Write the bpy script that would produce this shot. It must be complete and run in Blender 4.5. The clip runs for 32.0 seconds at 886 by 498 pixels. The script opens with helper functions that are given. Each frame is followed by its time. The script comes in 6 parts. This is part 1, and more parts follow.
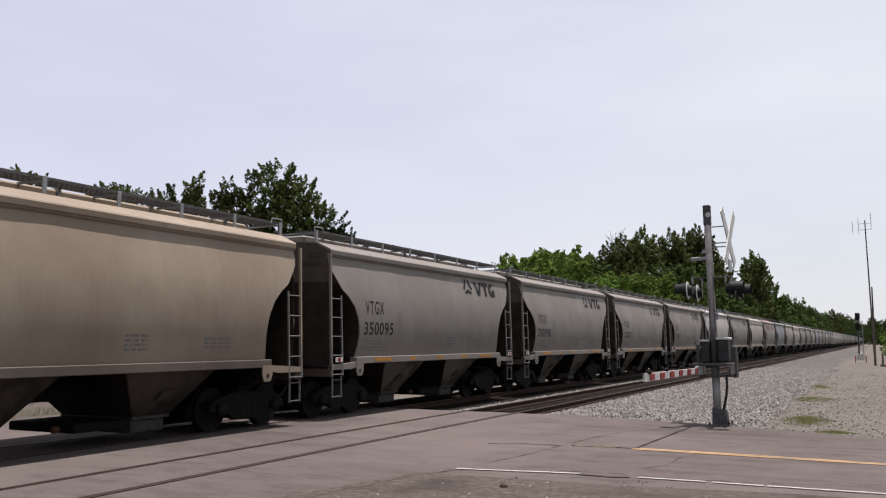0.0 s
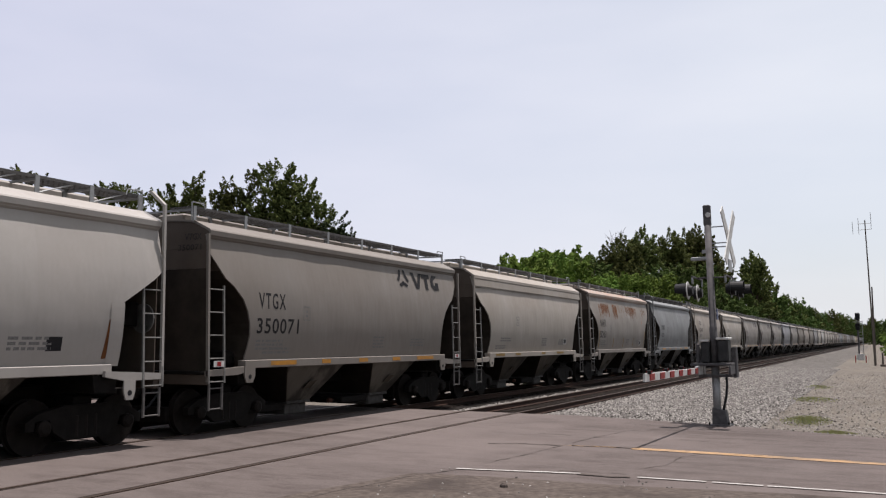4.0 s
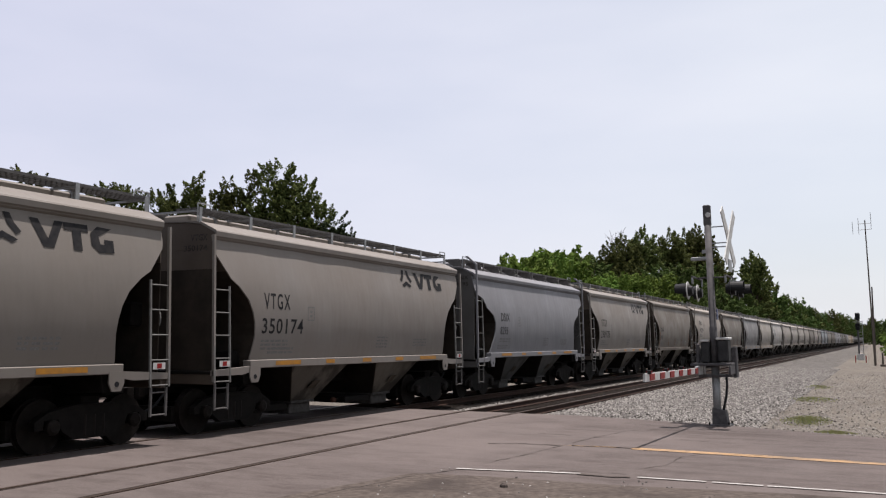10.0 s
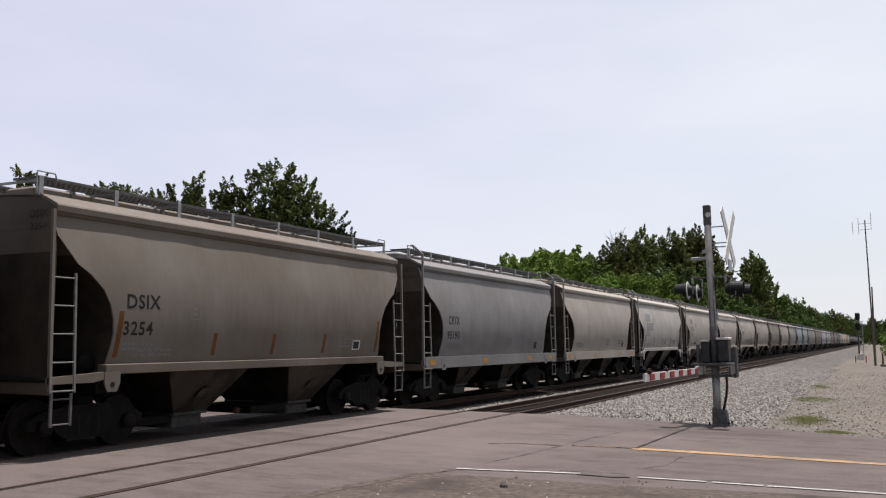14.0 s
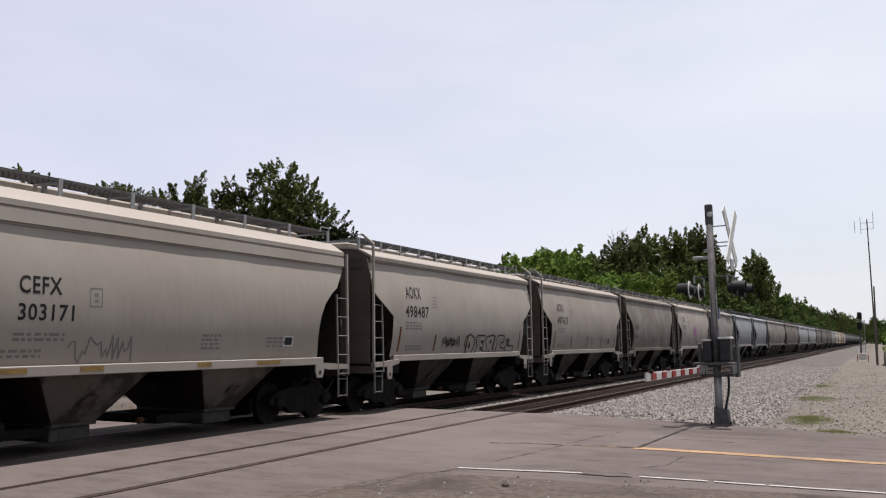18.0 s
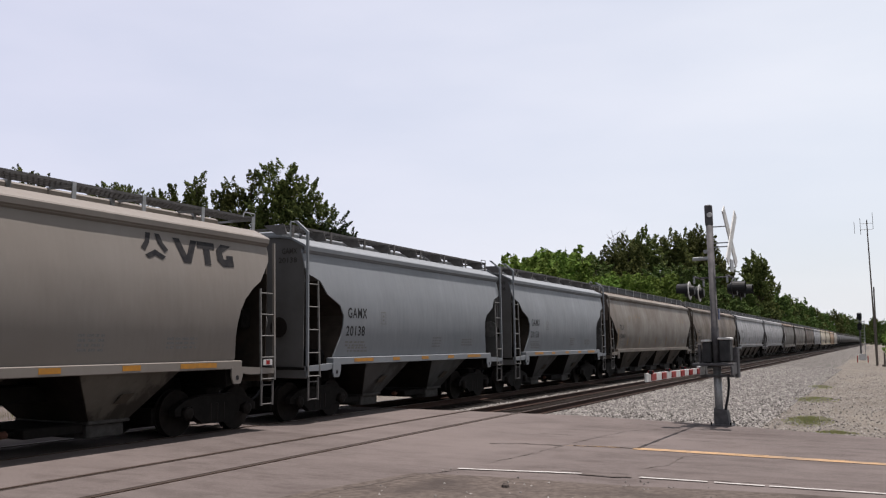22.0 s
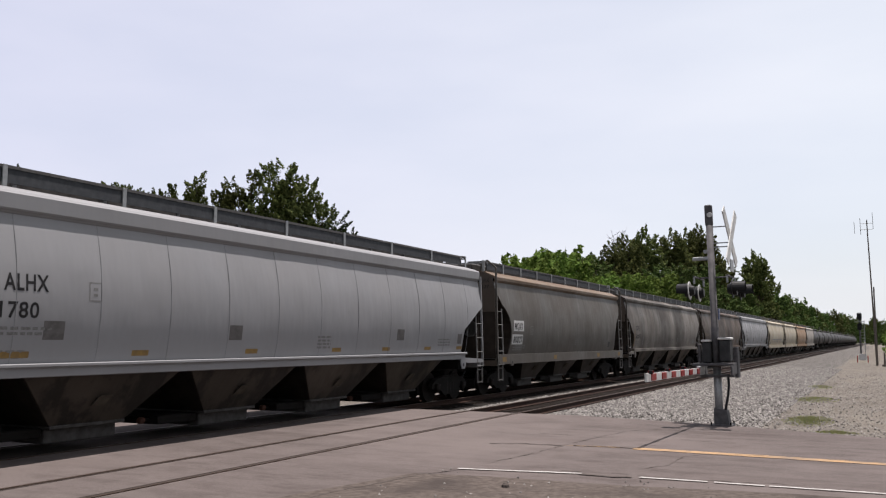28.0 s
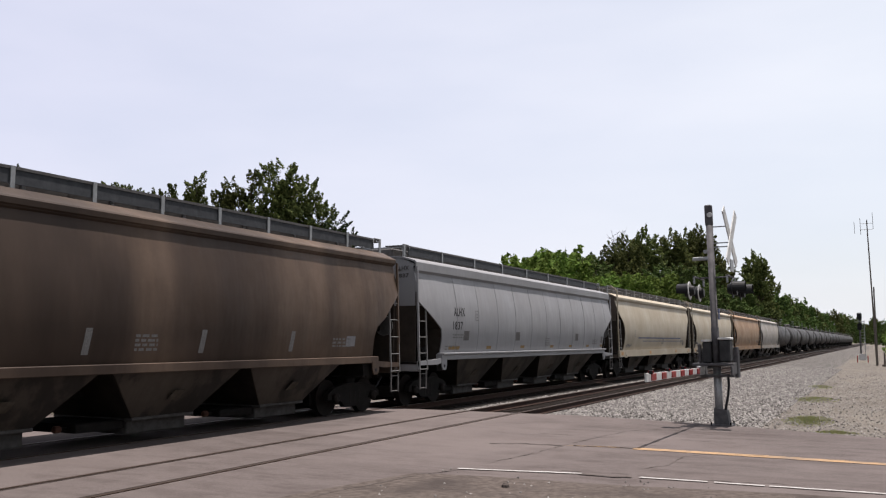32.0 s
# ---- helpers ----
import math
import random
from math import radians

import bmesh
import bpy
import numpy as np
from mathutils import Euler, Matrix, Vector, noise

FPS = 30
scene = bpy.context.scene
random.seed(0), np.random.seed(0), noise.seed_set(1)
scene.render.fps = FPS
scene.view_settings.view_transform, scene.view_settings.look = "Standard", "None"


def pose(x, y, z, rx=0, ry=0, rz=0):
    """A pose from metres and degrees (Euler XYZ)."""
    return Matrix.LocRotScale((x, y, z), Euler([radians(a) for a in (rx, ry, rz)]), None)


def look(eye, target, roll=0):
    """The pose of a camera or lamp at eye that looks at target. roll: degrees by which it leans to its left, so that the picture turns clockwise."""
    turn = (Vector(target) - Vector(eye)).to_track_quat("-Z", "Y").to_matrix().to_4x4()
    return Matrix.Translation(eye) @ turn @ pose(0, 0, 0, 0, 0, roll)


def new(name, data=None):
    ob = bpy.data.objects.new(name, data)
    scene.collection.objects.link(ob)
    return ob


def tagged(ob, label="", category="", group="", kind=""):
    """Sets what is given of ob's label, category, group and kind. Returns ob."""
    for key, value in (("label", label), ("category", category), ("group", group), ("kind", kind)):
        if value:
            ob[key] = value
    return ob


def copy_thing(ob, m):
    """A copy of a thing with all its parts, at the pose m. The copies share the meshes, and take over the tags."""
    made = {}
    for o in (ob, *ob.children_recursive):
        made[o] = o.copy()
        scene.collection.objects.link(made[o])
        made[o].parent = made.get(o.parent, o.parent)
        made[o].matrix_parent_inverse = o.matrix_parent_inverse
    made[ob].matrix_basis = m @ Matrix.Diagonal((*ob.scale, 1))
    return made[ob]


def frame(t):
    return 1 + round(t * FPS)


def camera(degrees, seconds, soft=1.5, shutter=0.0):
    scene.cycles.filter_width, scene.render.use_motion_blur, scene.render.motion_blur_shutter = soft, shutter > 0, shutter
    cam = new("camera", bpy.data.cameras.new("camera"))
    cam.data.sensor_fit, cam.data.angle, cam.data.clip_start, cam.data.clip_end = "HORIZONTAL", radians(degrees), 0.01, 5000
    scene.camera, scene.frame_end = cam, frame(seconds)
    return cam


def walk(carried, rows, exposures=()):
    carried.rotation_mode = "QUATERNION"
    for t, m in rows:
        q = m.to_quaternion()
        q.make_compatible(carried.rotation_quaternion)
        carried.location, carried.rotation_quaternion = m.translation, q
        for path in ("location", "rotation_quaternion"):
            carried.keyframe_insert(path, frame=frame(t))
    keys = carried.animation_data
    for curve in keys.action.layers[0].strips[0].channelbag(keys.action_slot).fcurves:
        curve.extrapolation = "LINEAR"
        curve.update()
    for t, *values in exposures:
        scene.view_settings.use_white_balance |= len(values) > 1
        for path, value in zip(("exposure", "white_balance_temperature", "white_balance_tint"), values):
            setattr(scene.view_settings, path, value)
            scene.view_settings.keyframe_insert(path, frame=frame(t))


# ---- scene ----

# ---------------------------------------------------------------- camera
# y runs along the railway away from the camera, z = 0 is the top of the rails
LENS = 53.66
EYE = (0.0, 0.0, 1.88)
YAW, TILT = 26.38, 6.003
cam = camera(LENS, 32.0, soft=1.2)


def turned(left, up):
    return pose(*EYE, 90 + TILT + up, 0, YAW + left)


walk(cam, [(0, turned(0, 0)), (6.4, turned(0, 0)), (7.2, turned(0.05, 0)), (9.2, turned(0.07, 0)), (10, turned(0, 0)),
           (14.2, turned(0, 0)), (16.5, turned(0.1, 0)), (17, turned(0.13, 0)), (17.5, turned(0.1, 0)), (18, turned(0.11, -0.04)),
           (18.6, turned(0.17, -0.08)), (19, turned(0.17, -0.08)), (19.5, turned(0.1, 0)), (25, turned(0.1, 0)), (32, turned(0.1, 0))],
     exposures=[(0, 0.92, 6500, 12.5), (7, 0.92, 6500, 12.5), (12, 0.98, 6500, 12.5), (24, 0.98, 6500, 12.5), (32, 1.05, 6500, 12.5)])

# ---------------------------------------------------------------- light
SUN = Vector((0.105, 0.15, 1.0)).normalized()
world = bpy.data.worlds.new("world")
scene.world = world
world.use_nodes = True
wn = world.node_tree.nodes
wl = world.node_tree.links
wn.clear()
w_out = wn.new("ShaderNodeOutputWorld")
w_bg = wn.new("ShaderNodeBackground")
w_sky = wn.new("ShaderNodeTexSky")
w_sky.sky_type = "NISHITA"
w_sky.sun_disc = False
w_sky.sun_elevation = math.asin(SUN.z)
w_sky.sun_rotation = math.atan2(SUN.x, SUN.y)
w_sky.air_density, w_sky.dust_density, w_sky.ozone_density = 1.0, 2.0, 1.0
w_co = wn.new("ShaderNodeTexCoord")
w_map = wn.new("ShaderNodeMapping")
w_map.inputs["Scale"].default_value = (1.0, 1.6, 4.0)
w_noise = wn.new("ShaderNodeTexNoise")
w_noise.inputs["Scale"].default_value = 1.6
w_noise.inputs["Detail"].default_value = 5
w_ramp = wn.new("ShaderNodeMapRange")
w_ramp.inputs["From Min"].default_value = 0.35
w_ramp.inputs["From Max"].default_value = 0.75
w_ramp.inputs["To Min"].default_value = 0.66
w_ramp.inputs["To Max"].default_value = 0.88
w_mix = wn.new("ShaderNodeMix")
w_mix.data_type = "RGBA"
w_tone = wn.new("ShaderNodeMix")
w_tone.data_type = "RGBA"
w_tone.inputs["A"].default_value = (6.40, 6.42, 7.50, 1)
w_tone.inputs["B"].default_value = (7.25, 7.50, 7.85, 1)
w_bg.inputs["Strength"].default_value = 0.065
wl.new(w_co.outputs["Generated"], w_map.inputs["Vector"])
wl.new(w_map.outputs["Vector"], w_noise.inputs["Vector"])
wl.new(w_noise.outputs["Fac"], w_ramp.inputs["Value"])
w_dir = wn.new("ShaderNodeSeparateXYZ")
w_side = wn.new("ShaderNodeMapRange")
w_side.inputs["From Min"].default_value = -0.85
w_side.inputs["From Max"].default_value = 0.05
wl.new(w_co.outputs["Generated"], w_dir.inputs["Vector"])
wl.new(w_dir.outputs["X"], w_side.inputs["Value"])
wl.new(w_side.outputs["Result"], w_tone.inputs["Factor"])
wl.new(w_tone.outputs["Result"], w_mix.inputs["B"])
wl.new(w_ramp.outputs["Result"], w_mix.inputs["Factor"])
wl.new(w_sky.outputs["Color"], w_mix.inputs["A"])
wl.new(w_mix.outputs["Result"], w_bg.inputs["Color"])
wl.new(w_bg.outputs["Background"], w_out.inputs["Surface"])

sun = new("sun", bpy.data.lights.new("sun", "SUN"))
sun.data.energy = 4.5
sun.data.angle = radians(0.8)
sun.data.color = (1.0, 0.945, 0.90)
sun.matrix_world = look(SUN * 200, (0, 0, 0))

# ---------------------------------------------------------------- materials


def base_material(name, rough=0.8, metal=0.0, dust=0.1):
    m = bpy.data.materials.new(name)
    m.use_nodes = True
    b = m.node_tree.nodes["Principled BSDF"]
    b.inputs["Roughness"].default_value = rough
    b.inputs["Metallic"].default_value = metal
    b.inputs["Specular IOR Level"].default_value = dust
    return m, m.node_tree.nodes, m.node_tree.links, b


def noise_at(nodes, links, scale, stretch=(1, 1, 1), detail=5, rough=0.6, space="Object"):
    co = nodes.new("ShaderNodeTexCoord")
    mp = nodes.new("ShaderNodeMapping")
    mp.inputs["Scale"].default_value = stretch
    nz = nodes.new("ShaderNodeTexNoise")
    nz.inputs["Scale"].default_value = scale
    nz.inputs["Detail"].default_value = detail
    nz.inputs["Roughness"].default_value = rough
    links.new(co.outputs[space], mp.inputs["Vector"])
    links.new(mp.outputs["Vector"], nz.inputs["Vector"])
    return nz


def ranged(nodes, links, value, lo, hi, a=0.0, b=1.0):
    r = nodes.new("ShaderNodeMapRange")
    r.inputs["From Min"].default_value, r.inputs["From Max"].default_value = lo, hi
    r.inputs["To Min"].default_value, r.inputs["To Max"].default_value = a, b
    links.new(value, r.inputs["Value"])
    return r.outputs["Result"]


def blend(nodes, links, fac, a, b):
    mx = nodes.new("ShaderNodeMix")
    mx.data_type = "RGBA"
    if isinstance(fac, float):
        mx.inputs["Factor"].default_value = fac
    else:
        links.new(fac, mx.inputs["Factor"])
    for key, v in (("A", a), ("B", b)):
        if isinstance(v, tuple):
            mx.inputs[key].default_value = (*v, 1)
        else:
            links.new(v, mx.inputs[key])
    return mx.outputs["Result"]


def bumped(nodes, links, shader, height, strength, distance=0.02):
    bp = nodes.new("ShaderNodeBump")
    bp.inputs["Strength"].default_value = strength
    bp.inputs["Distance"].default_value = distance
    links.new(height, bp.inputs["Height"])
    links.new(bp.outputs["Normal"], shader.inputs["Normal"])


def rough_material(name, c1, c2, scale, rough=0.85, metal=0.0, bump=0.3, stretch=(1, 1, 1), c3=None, scale3=0.5, space="Object", dist=0.02):
    """A surface with grain between two colours and, on a larger scale, stains of a third."""
    m, n, l, b = base_material(name, rough, metal)
    fine = noise_at(n, l, scale, stretch, space=space)
    col = blend(n, l, ranged(n, l, fine.outputs["Fac"], 0.35, 0.65), c1, c2)
    if c3:
        big = noise_at(n, l, scale3, space=space)
        col = blend(n, l, ranged(n, l, big.outputs["Fac"], 0.5, 0.68), col, c3)
    l.new(col, b.inputs["Base Color"])
    if bump:
        bumped(n, l, b, fine.outputs["Fac"], bump, dist)
    return m


def car_paint(name, colour, dirt=0.3, dirt_colour=(0.10, 0.08, 0.06), streak=0.3, rust=0.0, blotch=0.0, spread=0.0, patch=0.0):
    """Faded paint with grime that runs down in streaks and gathers towards patches, and rust."""
    m, n, l, b = base_material(name, 0.5, 0.0, 0.22)
    drips = noise_at(n, l, 1.0, (1.0, 1.0, 0.12), 4, 0.5)
    cloud = noise_at(n, l, 0.55, (1.0, 1.0, 1.2), 5, 0.6)
    grain = noise_at(n, l, 14.0, (1, 1, 1), 3)
    col = blend(n, l, ranged(n, l, grain.outputs["Fac"], 0.3, 0.7, 0.0, 0.10), colour, dirt_colour)
    col = blend(n, l, ranged(n, l, drips.outputs["Fac"], 0.42 - spread, 0.75 - spread, 0.0, streak), col, dirt_colour)
    col = blend(n, l, ranged(n, l, cloud.outputs["Fac"], 0.35, 0.75, 0.0, dirt), col, dirt_colour)
    co = n.new("ShaderNodeTexCoord")
    xyz = n.new("ShaderNodeSeparateXYZ")
    snap = n.new("ShaderNodeMath")
    snap.operation = "SNAP"
    snap.inputs[1].default_value = 1.52
    white = n.new("ShaderNodeTexWhiteNoise")
    white.noise_dimensions = "1D"
    l.new(co.outputs["Object"], xyz.inputs["Vector"])
    l.new(xyz.outputs["Y"], snap.inputs[0])
    l.new(snap.outputs["Value"], white.inputs["W"])
    col = blend(n, l, ranged(n, l, white.outputs["Value"], 0, 1, 0.0, 0.14), col, dirt_colour)
    if patch:
        stain = noise_at(n, l, 1.25, (1.0, 1.0, 0.7), 6, 0.62)
        col = blend(n, l, ranged(n, l, stain.outputs["Fac"], 0.49, 0.57, 0.0, patch), col, tuple(c * 0.35 for c in dirt_colour))
    if blotch:
        wide = noise_at(n, l, 0.35, (1.0, 1.0, 0.25), 3, 0.5)
        col = blend(n, l, ranged(n, l, wide.outputs["Fac"], 0.5, 0.62, 0.0, blotch), col, dirt_colour)
    if rust:
        spots = noise_at(n, l, 1.7, (1.0, 1.4, 0.5), 8, 0.7)
        col = blend(n, l, ranged(n, l, spots.outputs["Fac"], 0.66 - 0.16 * rust, 0.72 - 0.12 * rust, 0.0, 0.85), col, (0.24, 0.085, 0.035))
    l.new(col, b.inputs["Base Color"])
    l.new(ranged(n, l, cloud.outputs["Fac"], 0.3, 0.7, 0.42, 0.7), b.inputs["Roughness"])
    ripple = noise_at(n, l, 0.8, (1.0, 1.6, 0.55), 3, 0.5)
    bumped(n, l, b, ripple.outputs["Fac"], 0.5, 0.08)
    return m


def plain(name, colour, rough=0.6, metal=0.0):
    """Paint or metal with a light grain."""
    d = tuple(c * 0.7 for c in colour)
    return rough_material(name, colour, d, 9.0, rough, metal, 0.1)


M_ASPHALT, _n, _l, _b = base_material("road_surface", 0.92)
_fine = noise_at(_n, _l, 55.0, detail=3)
_mid = noise_at(_n, _l, 2.2, (0.5, 1.3, 1), 7, 0.7)
_run = noise_at(_n, _l, 0.55, (0.22, 1.5, 1), 6, 0.62)
_big = noise_at(_n, _l, 0.16, (1, 1, 1), 4)
_c = blend(_n, _l, ranged(_n, _l, _fine.outputs["Fac"], 0.3, 0.7), (0.05578, 0.04582, 0.04249), (0.09385, 0.07829, 0.07351))
_c = blend(_n, _l, ranged(_n, _l, _mid.outputs["Fac"], 0.46, 0.66, 0.0, 0.75), _c, (0.04358, 0.03467, 0.03186))
_c = blend(_n, _l, ranged(_n, _l, _run.outputs["Fac"], 0.52, 0.66, 0.0, 0.55), _c, (0.0462, 0.03675, 0.03351))
_c = blend(_n, _l, ranged(_n, _l, _big.outputs["Fac"], 0.45, 0.6, 0.0, 0.6), _c, (0.1045, 0.08638, 0.08101))
_l.new(_c, _b.inputs["Base Color"])
bumped(_n, _l, _b, _fine.outputs["Fac"], 0.5, 0.01)
M_PANEL, _n, _l, _b = base_material("crossing_panel", 0.9)
_fine = noise_at(_n, _l, 45.0, detail=3)
_mid = noise_at(_n, _l, 1.6, (0.7, 1.0, 1), 8, 0.72)
_run = noise_at(_n, _l, 0.5, (0.3, 1.6, 1), 6, 0.65)
_c = blend(_n, _l, ranged(_n, _l, _fine.outputs["Fac"], 0.32, 0.68), (0.046, 0.0385, 0.0355), (0.062, 0.053, 0.0495))
_c = blend(_n, _l, ranged(_n, _l, _mid.outputs["Fac"], 0.47, 0.64, 0.0, 0.75), _c, (0.034, 0.028, 0.0255))
_c = blend(_n, _l, ranged(_n, _l, _run.outputs["Fac"], 0.52, 0.64, 0.0, 0.5), _c, (0.070, 0.061, 0.057))
_l.new(_c, _b.inputs["Base Color"])
bumped(_n, _l, _b, _fine.outputs["Fac"], 0.4, 0.01)
M_DIRT = rough_material("oily_dirt", (0.0763, 0.06206, 0.05416), (0.04092, 0.03249, 0.02779), 9.0, 0.95, 0, 0.8, c3=(0.03518, 0.0282, 0.0251), scale3=0.8, dist=0.03)
M_GRAVEL, _n, _l, _b = base_material("crushed_gravel", 0.95)
_fine = noise_at(_n, _l, 17.0, detail=4)
_mid = noise_at(_n, _l, 1.1, (1, 0.6, 1), 7, 0.7)
_big = noise_at(_n, _l, 0.14, (1.6, 0.5, 1), 5, 0.6)
_c = blend(_n, _l, ranged(_n, _l, _fine.outputs["Fac"], 0.36, 0.64), (0.04033, 0.03437, 0.02884), (0.1613, 0.1441, 0.1271))
_c = blend(_n, _l, ranged(_n, _l, _mid.outputs["Fac"], 0.46, 0.62, 0.0, 0.7), _c, (0.06453, 0.05544, 0.04486))
_c = blend(_n, _l, ranged(_n, _l, _big.outputs["Fac"], 0.48, 0.62, 0.0, 0.6), _c, (0.121, 0.1053, 0.08758))
_l.new(_c, _b.inputs["Base Color"])
bumped(_n, _l, _b, _fine.outputs["Fac"], 1.0, 0.05)
M_BALLAST, _n, _l, _b = base_material("grey_ballast", 0.95)
_fine = noise_at(_n, _l, 11.0, detail=5)
_mid = noise_at(_n, _l, 2.4, (1, 0.7, 1), 7, 0.75)
_c = blend(_n, _l, ranged(_n, _l, _fine.outputs["Fac"], 0.40, 0.60), (0.0193, 0.01726, 0.01581), (0.1415, 0.1307, 0.1214))
_c = blend(_n, _l, ranged(_n, _l, _mid.outputs["Fac"], 0.48, 0.60, 0.0, 0.6), _c, (0.04288, 0.03765, 0.03366))
_l.new(_c, _b.inputs["Base Color"])
bumped(_n, _l, _b, _fine.outputs["Fac"], 1.0, 0.08)
M_STONE, _n, _l, _b = base_material("ballast_stone", 0.95)
_g = _n.new("ShaderNodeNewGeometry")
_l.new(blend(_n, _l, _g.outputs["Random Per Island"], (0.02712, 0.02419, 0.02234), (0.2527, 0.2359, 0.2211)), _b.inputs["Base Color"])
M_GROUND = rough_material("field_ground", (0.113, 0.103, 0.0705), (0.0611, 0.0705, 0.0329), 2.0, 0.95, 0, 0.6, c3=(0.0376, 0.0564, 0.0188), scale3=0.05)
M_YELLOW = rough_material("worn_yellow_paint", (0.270, 0.170, 0.090), (0.185, 0.125, 0.078), 7.0, 0.85, 0, 0.1, c3=(0.130, 0.098, 0.074), scale3=1.6)
M_WHITE_LINE = rough_material("worn_white_paint", (0.3179, 0.3102, 0.2975), (0.204, 0.1921, 0.1793), 8.0, 0.8, 0, 0.1)
M_TAR = rough_material("crack_filler", (0.0384, 0.032, 0.0288), (0.0704, 0.0576, 0.0512), 12.0, 0.85, 0, 0.2)
M_GROOVE = rough_material("flangeway_dirt", (0.016, 0.0125, 0.011), (0.030, 0.023, 0.020), 10.0, 0.95, 0, 0.3)
M_RAIL = rough_material("rusty_rail", (0.0351, 0.01755, 0.01215), (0.0189, 0.0108, 0.0081), 14.0, 0.7, 0.3, 0.2)
M_RAILTOP = plain("worn_rail_head", (0.099, 0.072, 0.0585), 0.42, 0.8)
M_TIE = rough_material("creosoted_wood", (0.01657, 0.01209, 0.00975), (0.008775, 0.006825, 0.00585), 8.0, 0.95, 0, 0.6, (0.65, 3.9, 3.9))
# underframe steel near black: the shade under the cars is in the colour
M_STEEL = rough_material("shaded_underframe", (0.0072, 0.00612, 0.0054), (0.0036, 0.00306, 0.0027), 6.0, 0.8, 0.1, 0.3)
# bay ends: dirt and under-car shade together in a near-black colour
M_DEEP_SHADE = rough_material("dirty_deep_shade", (0.0144, 0.01152, 0.0096), (0.008, 0.0064, 0.00544), 3.0, 0.85, 0, 0.3)
# end pockets: brake dirt and the shade inside, both in the dark colour
M_END_SHADE = rough_material("dirty_shaded_end_sheet", (0.032, 0.025, 0.020), (0.018, 0.014, 0.0115), 2.0, 0.85, 0, 0.3)
M_BED = rough_material("rusty_ballast", (0.01014, 0.006126, 0.00468), (0.00441, 0.002647, 0.002079), 13.0, 0.95, 0, 1.0, c3=(0.005294, 0.003133, 0.00247), scale3=0.4, dist=0.05)
M_OUTLET = rough_material("grey_outlet_casting", (0.050, 0.047, 0.045), (0.028, 0.026, 0.024), 6.0, 0.7, 0.2, 0.3)
M_HANDLE = rough_material("rusty_knob", (0.070, 0.032, 0.022), (0.040, 0.020, 0.014), 8.0, 0.7, 0.1, 0.2)
M_BAYSTAIN = rough_material("worn_dark_patch", (0.030, 0.024, 0.018), (0.052, 0.043, 0.034), 5.0, 0.85, 0, 0.2)
# main track ballast near black: the train's shade is put into the colour
M_BED_MAIN = rough_material("shaded_ballast", (0.0135, 0.0108, 0.009), (0.006, 0.0048, 0.0042), 13.0, 0.95, 0, 1.0, dist=0.05)
M_BOARD = rough_material("dull_running_board", (0.039, 0.04125, 0.045), (0.0255, 0.027, 0.03), 7.0, 0.7, 0.1, 0.2)
# wheel steel darkened likewise, under-car shade taken into its colour
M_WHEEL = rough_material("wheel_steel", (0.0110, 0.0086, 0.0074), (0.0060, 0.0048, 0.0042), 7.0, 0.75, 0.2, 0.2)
M_GALV = rough_material("galvanised_steel", (0.239, 0.242, 0.245), (0.182, 0.186, 0.189), 11.0, 0.5, 0.5, 0.1)
M_GRATE = rough_material("weathered_grating", (0.0915, 0.08775, 0.08625), (0.05738, 0.054, 0.05237), 9.0, 0.6, 0.3, 0.1)
M_LADDER = plain("ladder_paint", (0.1296, 0.1267, 0.1215), 0.5)
M_STEP = plain("step_paint", (0.096, 0.09, 0.087), 0.6)
M_WHITE = plain("white_paint", (0.444, 0.438, 0.426), 0.5)
M_BLACK = plain("black_paint", (0.0144, 0.0144, 0.016), 0.45)
M_LETTER = rough_material("faded_lettering", (0.008, 0.008, 0.0096), (0.0208, 0.0192, 0.0192), 7.0, 0.6, 0, 0.0)
M_ENDMARK = rough_material("dusty_lettering", (0.020, 0.018, 0.017), (0.045, 0.040, 0.036), 9.0, 0.7, 0, 0.0)
M_FAINT = rough_material("faint_lettering", (0.09792, 0.09384, 0.0918), (0.1469, 0.1428, 0.1387), 30.0, 0.7, 0, 0.0)
M_SEAM = rough_material("grimy_seam", (0.074, 0.064, 0.056), (0.048, 0.041, 0.036), 5.0, 0.7, 0, 0.0, (1, 1, 0.3))
M_REFLECT = rough_material("amber_reflective_tape", (0.312, 0.141, 0.021), (0.216, 0.108, 0.03), 6.0, 0.4, 0, 0.0)
M_RUSTBAR = rough_material("rust_stripe", (0.114, 0.04133, 0.01378), (0.06888, 0.02755, 0.01033), 6.0, 0.7, 0, 0.1)
M_OCHRE = rough_material("ochre_tape", (0.18, 0.114, 0.036), (0.12, 0.078, 0.036), 6.0, 0.6, 0, 0.1)
M_RED = plain("red_sheeting", (0.216, 0.01575, 0.01575), 0.4)
M_REDLENS = plain("red_lens", (0.15, 0.006, 0.0072), 0.15)
M_BLUE = plain("blue_plate", (0.018, 0.03, 0.096), 0.4)
M_PATCH = rough_material("grey_paint_patch", (0.18, 0.18, 0.186), (0.144, 0.144, 0.15), 5.0, 0.6, 0, 0.0)
M_PINK = rough_material("pink_spray_paint", (0.1836, 0.0663, 0.1683), (0.1428, 0.051, 0.1326), 5.0, 0.5, 0, 0.0)
M_SIGNAL = plain("signal_black", (0.012, 0.012, 0.0128), 0.5)
M_CASE = rough_material("dark_case_paint", (0.034, 0.034, 0.035), (0.022, 0.022, 0.023), 7.0, 0.6, 0.2, 0.2)
